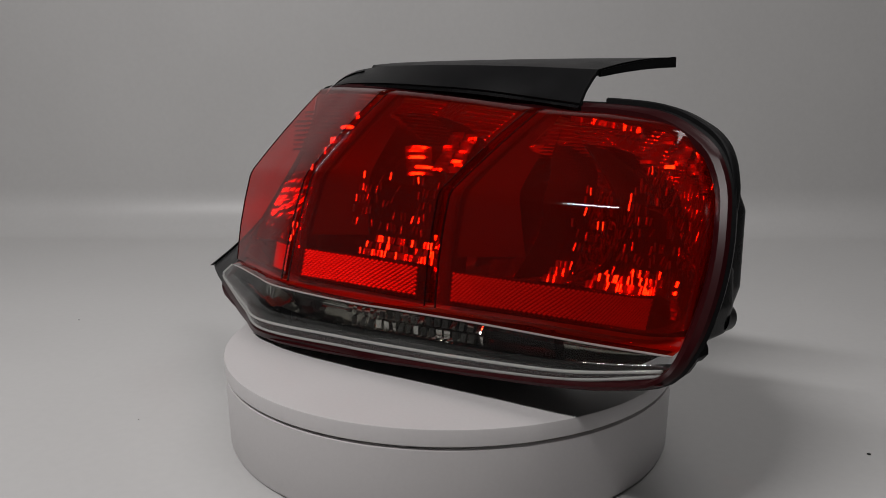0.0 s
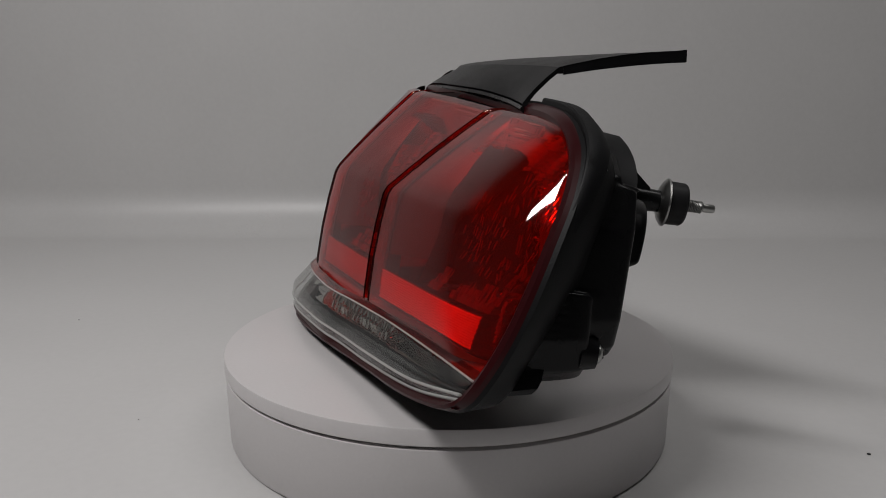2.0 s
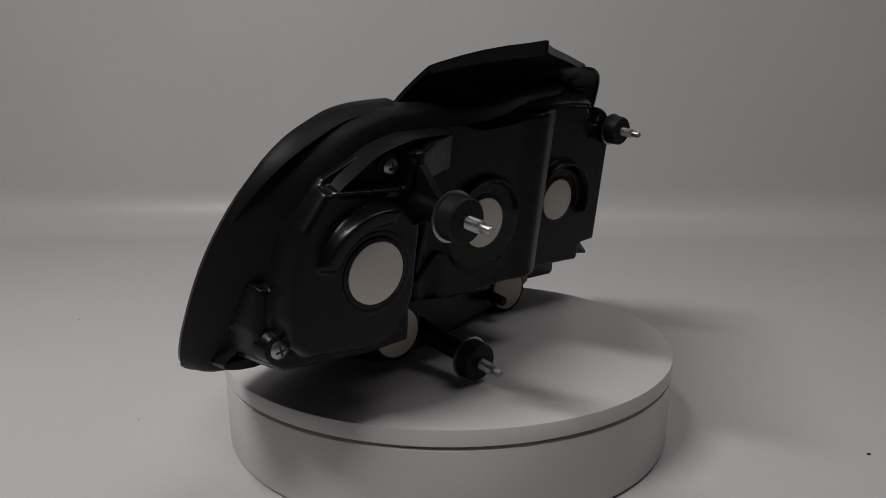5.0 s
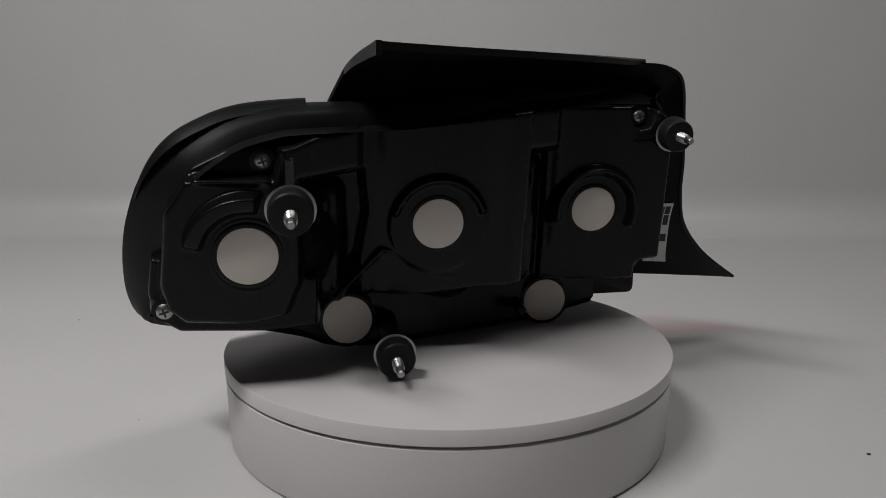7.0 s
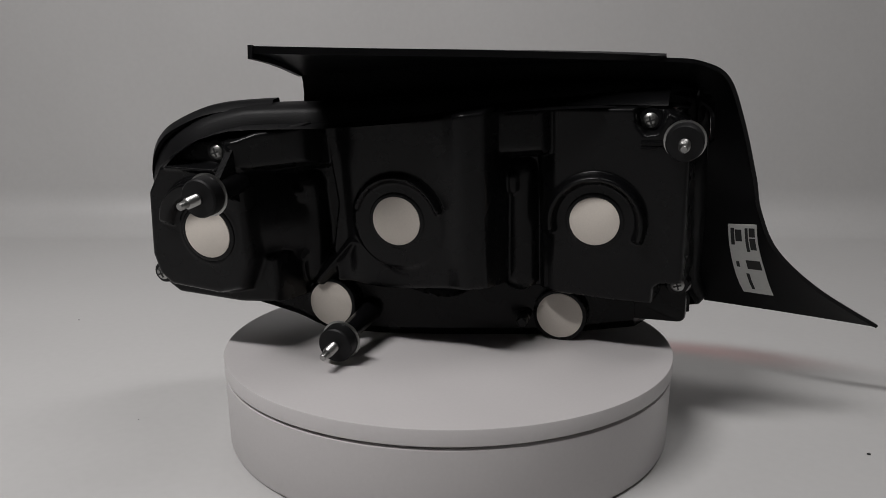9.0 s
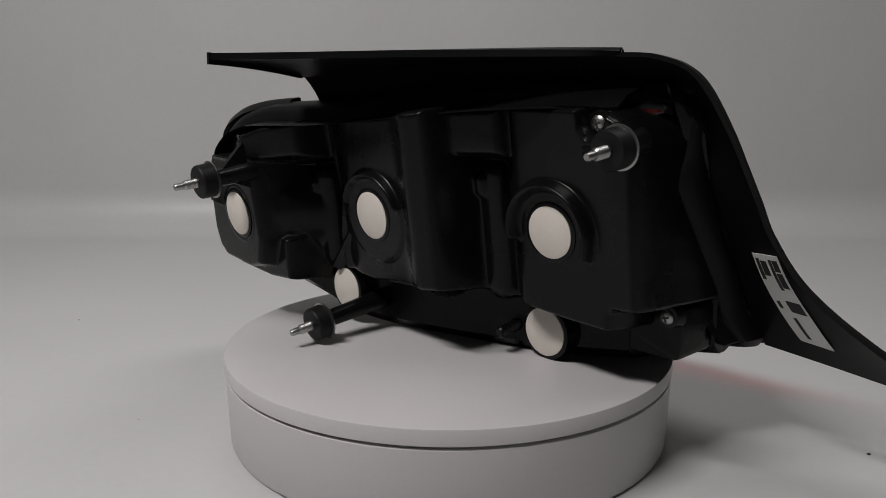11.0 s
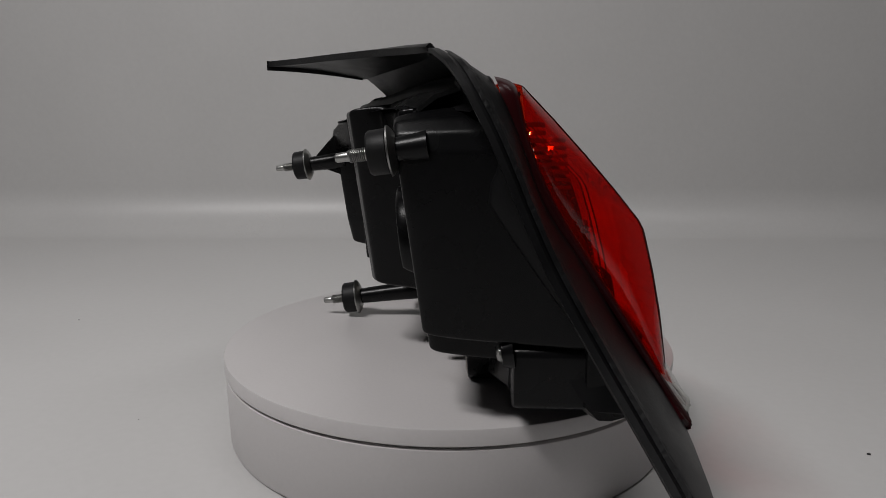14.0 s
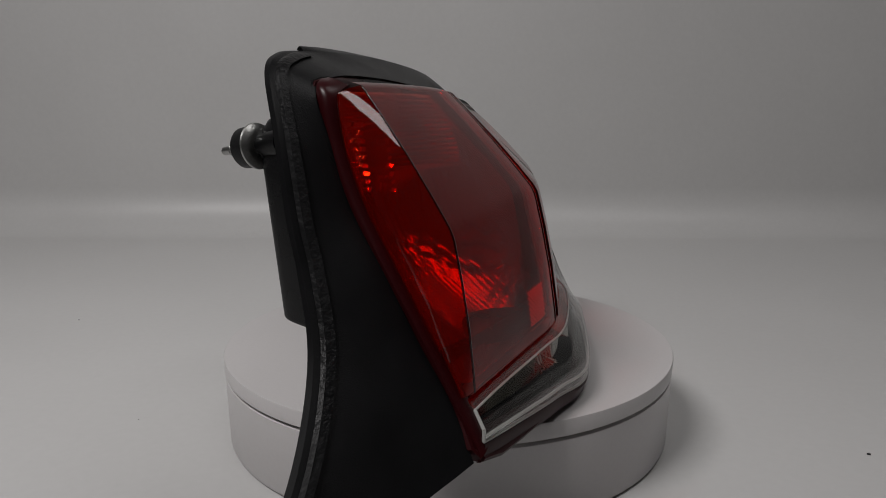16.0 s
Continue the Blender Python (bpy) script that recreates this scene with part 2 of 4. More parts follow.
def lens_side():
    """The wrap round the outer end, from the fold back to the bezel."""
    back = mm((-148, -38, 150), (-149, -42, 132), (-150, -53, 108), (-150.5, -70, 81), (-150, -87, 55), (-148, -101, 33))
    zs = [lens_point(0, v) for v in VS]
    rows = []
    for i, p in enumerate(zs):
        # the same height on the bezel's line
        q = min(spline(back, 60), key=lambda c: abs(c.z - p.z))
        q = Vector((q.x, q.y, min(max(p.z, 0.033), 0.152)))
        rows.append([p.lerp(q, f) + Vector((-0.0055 * 4 * f * (1 - f), 0, 0)) for f in (0, 0.03, 0.1, 0.3, 0.5, 0.7, 0.9, 1)])
    bm, _ = sheet(rows)
    return bm


# closed loop of the housing's front rim, from the upper outer corner along the top
RIM = mm((-151, -27, 156), (-135, -24, 161), (-92, -12, 161), (-40, 6, 158), (5, 26, 153), (45, 38, 150), (87, 47, 149), (120, 55.5, 146), (140, 60, 139), (157, 61, 128.5),
         (170, 57, 113), (178.5, 49.6, 95), (183.5, 43, 79), (186.5, 35, 61), (187, 25, 42.5), (182, 14, 28), (164, 1, 20.5), (135, -17, 15.5), (102, -35, 12), (63, -58, 8.5), (32, -77, 6.5), (-12, -100, 3.5), (-45, -109, 1.5), (-100, -112, 4), (-155, -113, 9),
         (-153, -98, 31), (-153, -82, 55), (-153, -64, 81), (-152, -46, 108), (-151, -35, 132))


def closed_spline(P, per=3):
    n = len(P)
    out = []
    for i in range(n):
        a, b, c, d = P[i - 1], P[i], P[(i + 1) % n], P[(i + 2) % n]
        for k in range(per):
            t = k / per
            out.append(0.5 * (2 * b + (c - a) * t + (2 * a - 5 * b + 4 * c - d) * t * t + (3 * b - a - 3 * c + d) * t ** 3))
    return out


def bezel_ring(lamp):
    rim = closed_spline(RIM)
    n = len(rim)

    def ramp(x, a, b):
        return min(max((x - a) / (b - a), 0.0), 1.0)

    def loop(d, b, d_end=None, b_end=None):
        """Offsets of the rim; the rounded inner end takes its own pair, the low edge a narrower one."""
        d_end, b_end = d if d_end is None else d_end, b if b_end is None else b_end
        out = []
        for i, p in enumerate(rim):
            t = rim[(i + 1) % n] - rim[i - 1]
            nrm = Vector((t.z, 0, -t.x)).normalized()
            w = ramp(p.x, 0.10, 0.165) * ramp(p.z, 0.018, 0.04)
            low = 0.45 + 0.55 * ramp(p.z, 0.025, 0.05)
            dd = (d + (d_end - d) * w) * (low if d > 0 else 1)
            cut = 1 - 0.75 * ramp(-p.x, 0.09, 0.14) * ramp(p.z, 0.11, 0.13)
            out.append(p + nrm * dd + Vector((0, b * cut + (b_end - b) * w, 0)))
        return out
    loops = [loop(0.0095, 0.008, 0.0110, 0.009), loop(0.0080, 0.0, 0.0092, 0.0), loop(0.0055, -0.002, 0.0066, -0.0025), loop(0.0022, -0.0014, 0.0032, -0.0026), loop(0.0004, 0.001, 0.0008, -0.0004), loop(0.0, 0.004, 0.0004, 0.003)]
    bm, _ = sheet(loops, True)
    part("bezel", bm, MAROON, lamp, "glossy maroon rim round the lens", 40)
    # broad maroon flank between the panel and the lens's side
    a = spline(mm((-140, -26, 161), (-150, -28, 156), (-152.5, -36, 132), (-153.5, -47, 108), (-154, -65, 81), (-154, -83, 55), (-154, -99, 31), (-155, -113, 10)), 50)
    c = spline(mm((-137, -35, 157.5), (-147, -37, 151.5), (-148.5, -42, 132), (-149.5, -53, 108), (-150, -70, 81), (-149.5, -87, 55), (-148, -101, 33), (-150, -114, 14)), 50)
    rows = []
    for f in (0, 0.15, 0.35, 0.6, 0.85, 1.0):
        rows.append([p.lerp(q, f) + Vector((-0.0022, -0.001, 0.0004)) * (4 * f * (1 - f)) for p, q in zip(a, c)])
    rows.append([q + Vector((0.004, 0.002, 0)) for q in c])
    bm, _ = sheet(rows)
    part("bezel_flank", bm, MAROON, lamp, "glossy maroon flank beside the side lens", 40)
    loops = [loop(0.0004, 0.003, 0.0004, 0.002), loop(-0.0006, 0.005, -0.0004, 0.0042), loop(-0.0004, 0.010, 0.0030, 0.0085), loop(0.003, 0.020, 0.0095, 0.0130), loop(0.006, 0.022, 0.0160, 0.0165), loop(0.012, 0.023, 0.0205, 0.0180), loop(0.014, 0.036, 0.0225, 0.0200), loop(0.0145, 0.038, 0.0240, 0.0260)]
    bm, _ = sheet(loops, True)
    part("rim_skirt", bm, SKIRT, lamp, "black moulded skirt behind the rim", 40)
    # raised lip of the skirt over the rounded end, cut off square at the top
    line = [q for q in closed_spline(RIM, 6) if q.x > 0.086 and q.z > 0.085]
    line.sort(key=lambda q: math.atan2(q.z - 0.08, q.x - 0.09), reverse=True)
    rows = []
    for d, b in ((0.001, 0.004), (-0.0024, 0.0045), (-0.0030, 0.0055), (-0.0018, 0.0110), (0.003, 0.0150), (0.004, 0.0120)):
        row = []
        for i, q in enumerate(line):
            t = line[min(i + 1, len(line) - 1)] - line[max(i - 1, 0)]
            nrm = Vector((t.z, 0, -t.x)).normalized()
            low = ramp(q.z, 0.09, 0.135)
            row.append(q + nrm * (d if low > 0.99 else d * low + 0.0020 * (1 - low)) + Vector((0, b * (0.35 + 0.65 * low), 0)))
        rows.append(row)
    bm, _ = sheet(rows)
    part("skirt_lip", bm, SKIRT, lamp, "raised black lip along the skirt", 40)


# ---------------------------------------------------------------- the moulded back of the housing
def edge_distance(poly, U, Z):
    """Signed distance to a closed outline in the front view, negative inside."""
    best, inside_of = np.full(U.shape, 1e9), np.zeros(U.shape, bool)
    for (x0, y0), (x1, y1) in zip(poly, poly[1:] + poly[:1]):
        dx, dy = x1 - x0, y1 - y0
        t = np.clip(((U - x0) * dx + (Z - y0) * dy) / (dx * dx + dy * dy), 0, 1)
        best = np.minimum(best, np.hypot(U - x0 - t * dx, Z - y0 - t * dy))
        if y0 != y1:
            inside_of ^= ((y0 > Z) != (y1 > Z)) & (U < x0 + (Z - y0) * dx / dy)
    return np.where(inside_of, -best, best)


def wall_drop(d, fillet=2.5, steep=14.0):
    """How far a surface has fallen at a distance from its edge: flat, then rounded, then a steep wall."""
    e = np.clip(d + fillet, 0, None)
    return np.where(e < fillet, steep * 0.12 * e * e / fillet, steep * 0.12 * fillet + steep * (e - fillet))


def both(a, b, k=1.5):
    """The rearmost of two surfaces, blended softly."""
    h = np.clip(0.5 + 0.5 * (a - b) / k, 0, 1)
    return b + (a - b) * h + k * h * (1 - h)


def dome(U, Z, u, z0, z1, r, tall, floor):
    """An upright half-round column with a domed head."""
    d = np.hypot(U - u, np.clip(Z - z1, 0, None) + np.clip(z0 - Z, 0, None))
    return np.where(d < r, floor + tall * np.sqrt(np.clip(1 - (d / r) ** 2, 0, 1)), -1e3)


def arc_wall(U, Z, c, r, w, a0, a1, top, steep=5.0):
    """A raised arc round a socket."""
    rr = np.hypot(U - c[0], Z - c[1])
    mid, half = radians((a0 + a1) / 2), radians((a1 - a0) / 2)
    ang = np.abs((np.arctan2(Z - c[1], U - c[0]) - mid + math.pi) % (2 * math.pi) - math.pi)
    d = np.maximum(np.abs(rr - r) - w, (ang - half) * rr)
    return top - wall_drop(d, 1.2, steep)


CH_INNER = [(60, 138), (84, 134), (94, 130), (101, 129), (112, 129), (126, 127), (143, 119), (157, 98), (162, 60), (159, 47), (151, 40), (118, 37), (101, 41), (93, 60), (92, 112), (60, 116)]
CH_MID = [(60, 140), (-2, 142), (-39, 146), (-37, 43), (24, 38), (60, 40), (61, 62), (56, 90)]
CH_OUTER = [(-59, 148), (-120, 147.5), (-129, 146), (-136, 142.5), (-141, 137), (-143.5, 129), (-144, 46), (-130, 44.5), (-127.5, 42), (-127, 32), (-100, 32.5), (-60, 35)]
NECK = [(-30, 146), (-66, 147.5), (-66, 121), (-30, 120)]


def back_height(U, Z):
    """Depth of the housing's back, all in millimetres."""
    tilt = 0.14 * (Z - 80)
    # inner chamber, its shoulder falling towards the middle one
    plane = 84.5 + tilt - 0.55 * np.clip(95 - U, 0, None)
    h = plane - wall_drop(edge_distance(CH_INNER, U, Z), 3.0, 9.0)
    low = [(168, 74), (171, 54), (168.5, 40), (156, 31.5), (112, 29), (84, 31), (84, 60)]
    h = both(h, 69.5 + tilt * 0.5 - wall_drop(edge_distance(low, U, Z)))
    pad = edge_distance([(144, 114.5), (105.5, 113.5), (103, 124), (104, 136), (130, 136), (148, 120)], U, Z)
    h = np.minimum(h, 82.5 + np.clip(pad, 0, None) * 4)
    shelf = edge_distance([(141, 113.6), (107, 112.6), (107, 111.4), (141, 112.4)], U, Z)
    h = both(h, 91.0 - np.clip(shelf, 0, None) * 3, 1.0)
    h = both(h, arc_wall(U, Z, (118, 75), 27.0, 3.6, 12, 100, 94.5 + 0.3 * (Z - 95)), 1.0)
    h = both(h, 85.5 + tilt - np.abs(np.hypot(U - 118, Z - 75) - 18.5) * 1.6, 0.8)
    # middle chamber with a round pad, a bulging column and a forked rib
    mid = 45.5 + tilt + 4.5 * np.exp(-((U + 25) / 9.0) ** 2) - 3.0 * np.exp(-((U - 52) / 7.0) ** 2)
    m = mid - wall_drop(edge_distance(CH_MID, U, Z), 3.0, 9.0)
    m = both(m, 47.2 + tilt - wall_drop(np.hypot(U - 15, Z - 81) - 28.5, 1.5, 8.0), 0.8)
    m = both(m, arc_wall(U, Z, (15, 81), 26.0, 1.3, 15, 165, 51.5 + tilt), 0.8)
    for p, q in (((73, 40), (47, 67)), ((47, 67), (40, 66)), ((40, 66), (19, 51)), ((19, 51), (6, 49))):
        (x0, y0), (x1, y1) = p, q
        t = np.clip(((U - x0) * (x1 - x0) + (Z - y0) * (y1 - y0)) / ((x1 - x0) ** 2 + (y1 - y0) ** 2), 0, 1)
        m = both(m, 46.2 + tilt - np.hypot(U - x0 - t * (x1 - x0), Z - y0 - t * (y1 - y0)) * 1.5, 1.0)
    # outer chamber
    o = 9.5 + tilt - 4.0 * np.exp(-((U + 62) / 5.0) ** 2) - wall_drop(edge_distance(CH_OUTER, U, Z))
    o = both(o, arc_wall(U, Z, (-93, 81), 26.0, 1.6, -12, 202, 17.5 + tilt), 0.8)
    o = np.minimum(o, 8.5 + np.clip(edge_distance([(-113.5, 160), (-115, 138), (-119, 133), (-125, 134), (-128, 140), (-132, 160)], U, Z), 0, None) * 9)
    neck = 24 + tilt + 0.5 * np.clip(U + 48, -20, 20) - wall_drop(edge_distance(NECK, U, Z), 4.0, 8.0)
    for more in (m, o, neck):
        h = both(h, more)
    # recessed slots between the chambers, each with a half-round column
    h = both(h, np.where((U > 52) & (U < 104) & (Z > 36) & (Z < 122), 32 + tilt, -1e3), 1.0)
    h = both(h, dome(U, Z, 79, 46, 99, 12.0, 15, 30 + tilt), 1.5)
    h = both(h, np.where((U > -70) & (U < -26) & (Z > 36) & (Z < 126), 1 + tilt, -1e3), 1.0)
    h = both(h, dome(U, Z, -46, 44, 108, 12.0, 12, -1 + tilt), 1.5)
    h = both(h, dome(U, Z, 80, 92, 96, 5.0, 8, 40 + tilt), 1.5)
    h = both(h, dome(U, Z, -44, 100, 106, 5.0, 7, 8 + tilt), 1.5)
    return h


BACK = back_height(*np.meshgrid(np.arange(-160.0, 201.0), np.arange(0.0, 171.0), indexing="ij"))


def back_at(x, z):
    """Depth of the housing's back at a place in metres."""
    return float(BACK[min(max(int(x * 1000 + 160.5), 0), 360), min(max(int(z * 1000 + 0.5), 0), 170)]) / 1000


def lens_backs(us, zs):
    """Depth of the lens over a grid, in millimetres."""
    kinks = [at(KINK, 0.05 * i) for i in range(161)]
    cols = []
    for u in us:
        i = min(range(161), key=lambda j: abs(kinks[j].x * 1000 - u))
        t, k, b = at(TOP, 0.05 * i) * 1000, kinks[i] * 1000, at(BOT, 0.05 * i) * 1000
        cols.append(np.where(zs > k.z, k.y + (t.y - k.y) * np.minimum((zs - k.z) / (t.z - k.z), 1.3), k.y + (b.y - k.y) * np.minimum((k.z - zs) / (k.z - b.z), 1.3)))
    return np.array(cols)


def moulded_back(lamp):
    us, zs = np.arange(-149, 173.1, 0.6), np.arange(24, 158.1, 0.6)
    U, Z = np.meshgrid(us, zs, indexing="ij")
    lens = lens_backs(us, zs)
    front = lens + 15
    front = np.where(U < -100, np.maximum(front, -26 - 0.66 * np.clip(152 - Z, 0, 120) + 4), front)
    H = back_height(U, Z)
    for _ in range(3):
        H[1:-1] = 0.25 * H[:-2] + 0.5 * H[1:-1] + 0.25 * H[2:]
        H[:, 1:-1] = 0.25 * H[:, :-2] + 0.5 * H[:, 1:-1] + 0.25 * H[:, 2:]
    keep = H > front + 0.5
    Y = np.maximum(H, front)
    idx, verts, faces = -np.ones(U.shape, int), [], []
    ku = keep.copy()
    ku[1:] |= keep[:-1]
    ku[:-1] |= keep[1:]
    ku[:, 1:] |= ku[:, :-1].copy()
    ku[:, :-1] |= ku[:, 1:].copy()
    for i, j in zip(*np.nonzero(ku)):
        idx[i, j] = len(verts)
        verts.append((U[i, j] / 1000, Y[i, j] / 1000, Z[i, j] / 1000))
    for i in range(len(us) - 1):
        for j in range(len(zs) - 1):
            q = [int(idx[i, j]), int(idx[i, j + 1]), int(idx[i + 1, j + 1]), int(idx[i + 1, j])]
            if min(q) >= 0:
                faces.append(q)
    me = bpy.data.meshes.new("housing")
    me.from_pydata(verts, [], faces)
    me.materials.append(BLACK)
    me.shade_smooth()
    me.set_sharp_from_angle(angle=radians(60))
    ob = new("housing", me)
    ob.parent = lamp


def tail_lamp():
    lamp = new("tail_lamp")
    tagged(lamp, "red and clear car tail lamp in black housing", "tail lamp")
    d = 0.07
    part("lens", lens_segment(0, 2 - d, 26, left=True), RED, lamp, "red translucent outer lens panel with a ridge")
    part("lens_side", lens_side(), RED, lamp, "red translucent side of the lens")
    part("lens", lens_segment(2 + d, 4 - d, 26), RED, lamp, "red translucent middle lens panel with a ridge")
    part("lens", lens_segment(4 + d, 8, 50), RED, lamp, "red translucent inner lens panel with a rounded end")
    for s in (2, 4):
        bm, _ = sheet([[lens_point(s + e, v, 0.0058) for e in (-d * 1.3, 0, d * 1.3)] for v in VS])
        part("lens_groove", bm, RED, lamp, "dark red groove between lens panels")
    # added dark bead imitates the refraction line where the side lens folds, and along the groove edges
    for s, r in ((0.0, 0.0005), (2 - d, 0.0005), (2 + d, 0.0006), (4 - d, 0.0005), (4 + d, 0.0006)):
        line = [lens_point(s, v) for v in VS]
        loops = [[q + Vector((r * math.cos(a), r * math.sin(a), 0)) for a in (0, 1.05, 2.1, 3.14, 4.19, 5.24)] for q in line]
        part("lens_edge_line", loft(loops), DEEP_RED, lamp, "dark red bead imitating the dark refraction line at the lens edge", 80)
    # red apron between the panels' lower edge and the clear strip
    up, down = spline(BOT, 70), spline(CTOP, 70)
    rows = [[a.lerp(b, f) + Vector((0, 0.0035 * math.sin(math.pi * f), 0)) for a, b in zip(up, down)] for f in (0, 0.2, 0.5, 0.8, 1)]
    bm, _ = sheet(rows)
    part("lens_apron", bm, RED, lamp, "red translucent lower edge of the lens")
    bezel_ring(lamp)
    clear_strip(lamp)
    inside(lamp)
    housing(lamp)
    side_panel(lamp)
    return lamp


CTOP = mm((-149, -107, 28), (-120, -106, 31), (-80, -104, 33), (-43, -100, 34.5), (15, -76, 36), (52, -51, 36), (90, -26, 36), (138, 1, 36.5), (179, 20, 39))
CMID = mm((-152, -113, 22), (-120, -114, 22), (-80, -114.5, 22), (-42, -112, 22), (22, -83, 25), (58, -60, 25.5), (94, -38, 27), (140, -10, 29.5), (179.5, 17, 36))
CBOT = mm((-152, -113, 17), (-120, -113, 14), (-80, -113, 11), (-38, -111, 9), (28, -80, 13), (62, -57, 13.5), (97, -37, 16), (143, -9, 21), (178.5, 14, 30.5))


def flutes(name, cells, mat, lamp, label):
    """A bank of small convex mirror facets: centre, normal, width and height of each."""
    bm = bmesh.new()
    for c, n, w, h in cells:
        n = n.normalized()
        side = Vector((0, 0, 1)).cross(n).normalized()
        up = n.cross(side)
        rows = []
        for e in (-0.5, 0.5):
            rows.append([c + side * (w * k) + up * (h * e) - n * (0.22 * w * k * k) for k in (-0.5, -0.25, 0, 0.25, 0.5)])
        sheet(rows, False, bm)
        sheet([[p for p in rows[1]], [p - n * h * 0.15 for p in rows[1]]], False, bm)
    return tagged(part(name, bm, mat, lamp, "", 30), label, kind="stuff")


def clear_strip(lamp):
    n = 60
    rows = []
    T, M, B = spline(CTOP, n), spline(CMID, n), spline(CBOT, n)
    back = [p + Vector((0, 0.006, 0.002)) for p in T]
    for f in (0, 0.3, 0.6, 0.85, 1):
        rows.append([a.lerp(b, f) for a, b in zip(T, M)])
    for f in (0.15, 0.5, 0.85, 1):
        rows.append([a.lerp(b, f) + Vector((0, -0.001 * 4 * f * (1 - f), 0)) for a, b in zip(M, B)])
    rows = [back] + rows + [[p + Vector((0, 0.008, 0)) for p in B]]
    bm, _ = sheet(rows)
    part("clear_lens", bm, CLEAR, lamp, "clear plastic reversing lens strip")
    # chromed tray behind the strip, in two fluted bowls with plain ends
    rows = []
    for j in range(13):
        v = j / 12
        row = []
        for i in range(320):
            f = 0.94 * i / 319
            p = at(T, f * (n - 1)).lerp(at(B, f * (n - 1)), 0.10 + 0.52 * v)
            flute = 0.0024 * abs(math.sin(i * 0.62)) if (0.46 < f < 0.74 or 0.27 < f < 0.34) else (0.006 if 0.34 <= f <= 0.42 else 0.0)
            row.append(p + Vector((0, 0.007 + 0.011 * 4 * v * (1 - v) + flute, 0)))
        rows.append(row)
    bm, _ = sheet(rows)
    part("reversing_reflector", bm, TRAY, lamp, "chromed reflector tray behind the clear strip")
    # two rows of mirror facets in the tray
    rnd, cells = random.Random(5), []
    for j in range(2):
        for i in range(17):
            f = 0.49 + 0.24 * (i + 0.4 * j) / 16
            c = at(T, f * (n - 1)).lerp(at(B, f * (n - 1)), 0.22 + 0.24 * j) + Vector((0, 0.0075, 0))
            cells.append((c, Vector((0.5 + rnd.uniform(-0.3, 0.2), -0.7, 0.42 - 0.25 * j + rnd.uniform(-0.25, 0.25))), 0.0034, 0.0046))
    for i in range(6):
        c = at(T, (0.27 + 0.011 * i) * (n - 1)).lerp(at(B, (0.27 + 0.011 * i) * (n - 1)), 0.30) + Vector((0, 0.0075, 0))
        cells.append((c, Vector((0.35 + rnd.uniform(-0.3, 0.3), -0.85, rnd.uniform(-0.1, 0.3))), 0.0022, 0.008))
    flutes("tray_flutes", cells, TRAY, lamp, "bank of bright mirror facets in the reversing tray")
    # thick moulded edge of the clear strip, in three beads that imitate refraction lines
    rows = []
    for k in range(19):
        f = 0.60 + 0.40 * k / 18
        bead = 0.0012 * abs(math.sin(math.pi * 3 * k / 18))
        rows.append([a.lerp(b, f) + Vector((0, 0.0035 - bead - 0.002 * (k / 18), 0)) for a, b in zip(T, B)])
    bm, _ = sheet(rows)
    part("clear_edge", bm, EDGE, lamp, "clear lower edge of the reversing lens, beaded to imitate refraction lines", 60)
    # pale beads imitating the bright refraction lines along the strip's borders
    for line, r in ((T, 0.0006), ([a.lerp(b, 0.55) + Vector((0, -0.0006, 0)) for a, b in zip(M, B)], 0.0009), (B, 0.0009)):
        loops = [[q + Vector((0, r * math.cos(a), r * math.sin(a))) for a in (0, 1.05, 2.1, 3.14, 4.19, 5.24)] for q in line]
        part("bright_line_bead", loft(loops), BEAD, lamp, "pale bead imitating the bright edge line of the reversing lens", 80)
    for a, b, r in ((T[0], M[0], 0.0008), (M[0], B[0], 0.0008)):
        part("bright_line_bead", lathe([(0, r), ((b - a).length, r)], a, b - a, 8), BEAD, lamp, "pale bead imitating the bright edge line of the reversing lens", 80)
    # maroon lower lip under the strip
    rows = []
    for f, dy, dz in ((0, 0.009, 0.0), (0, 0.0, -0.0004), (0, -0.0008, -0.002), (1, -0.0006, 0.001), (1, 0.002, 0)):
        low = spline([p + Vector((0, 0, 0)) for p in mm((-156, -113.5, 9), (-120, -113.5, 5.5), (-80, -113, 3), (-40, -110, 1.8), (28, -80, 7), (63, -59, 9), (102, -36, 12), (146, -10, 17.5), (182, 13, 27))], n)
        rows.append([(b if f == 0 else l) + Vector((0, dy, dz)) for b, l in zip(B, low)])
    bm, _ = sheet(rows)
    part("lower_lip", bm, MAROON, lamp, "glossy maroon lip under the clear strip")


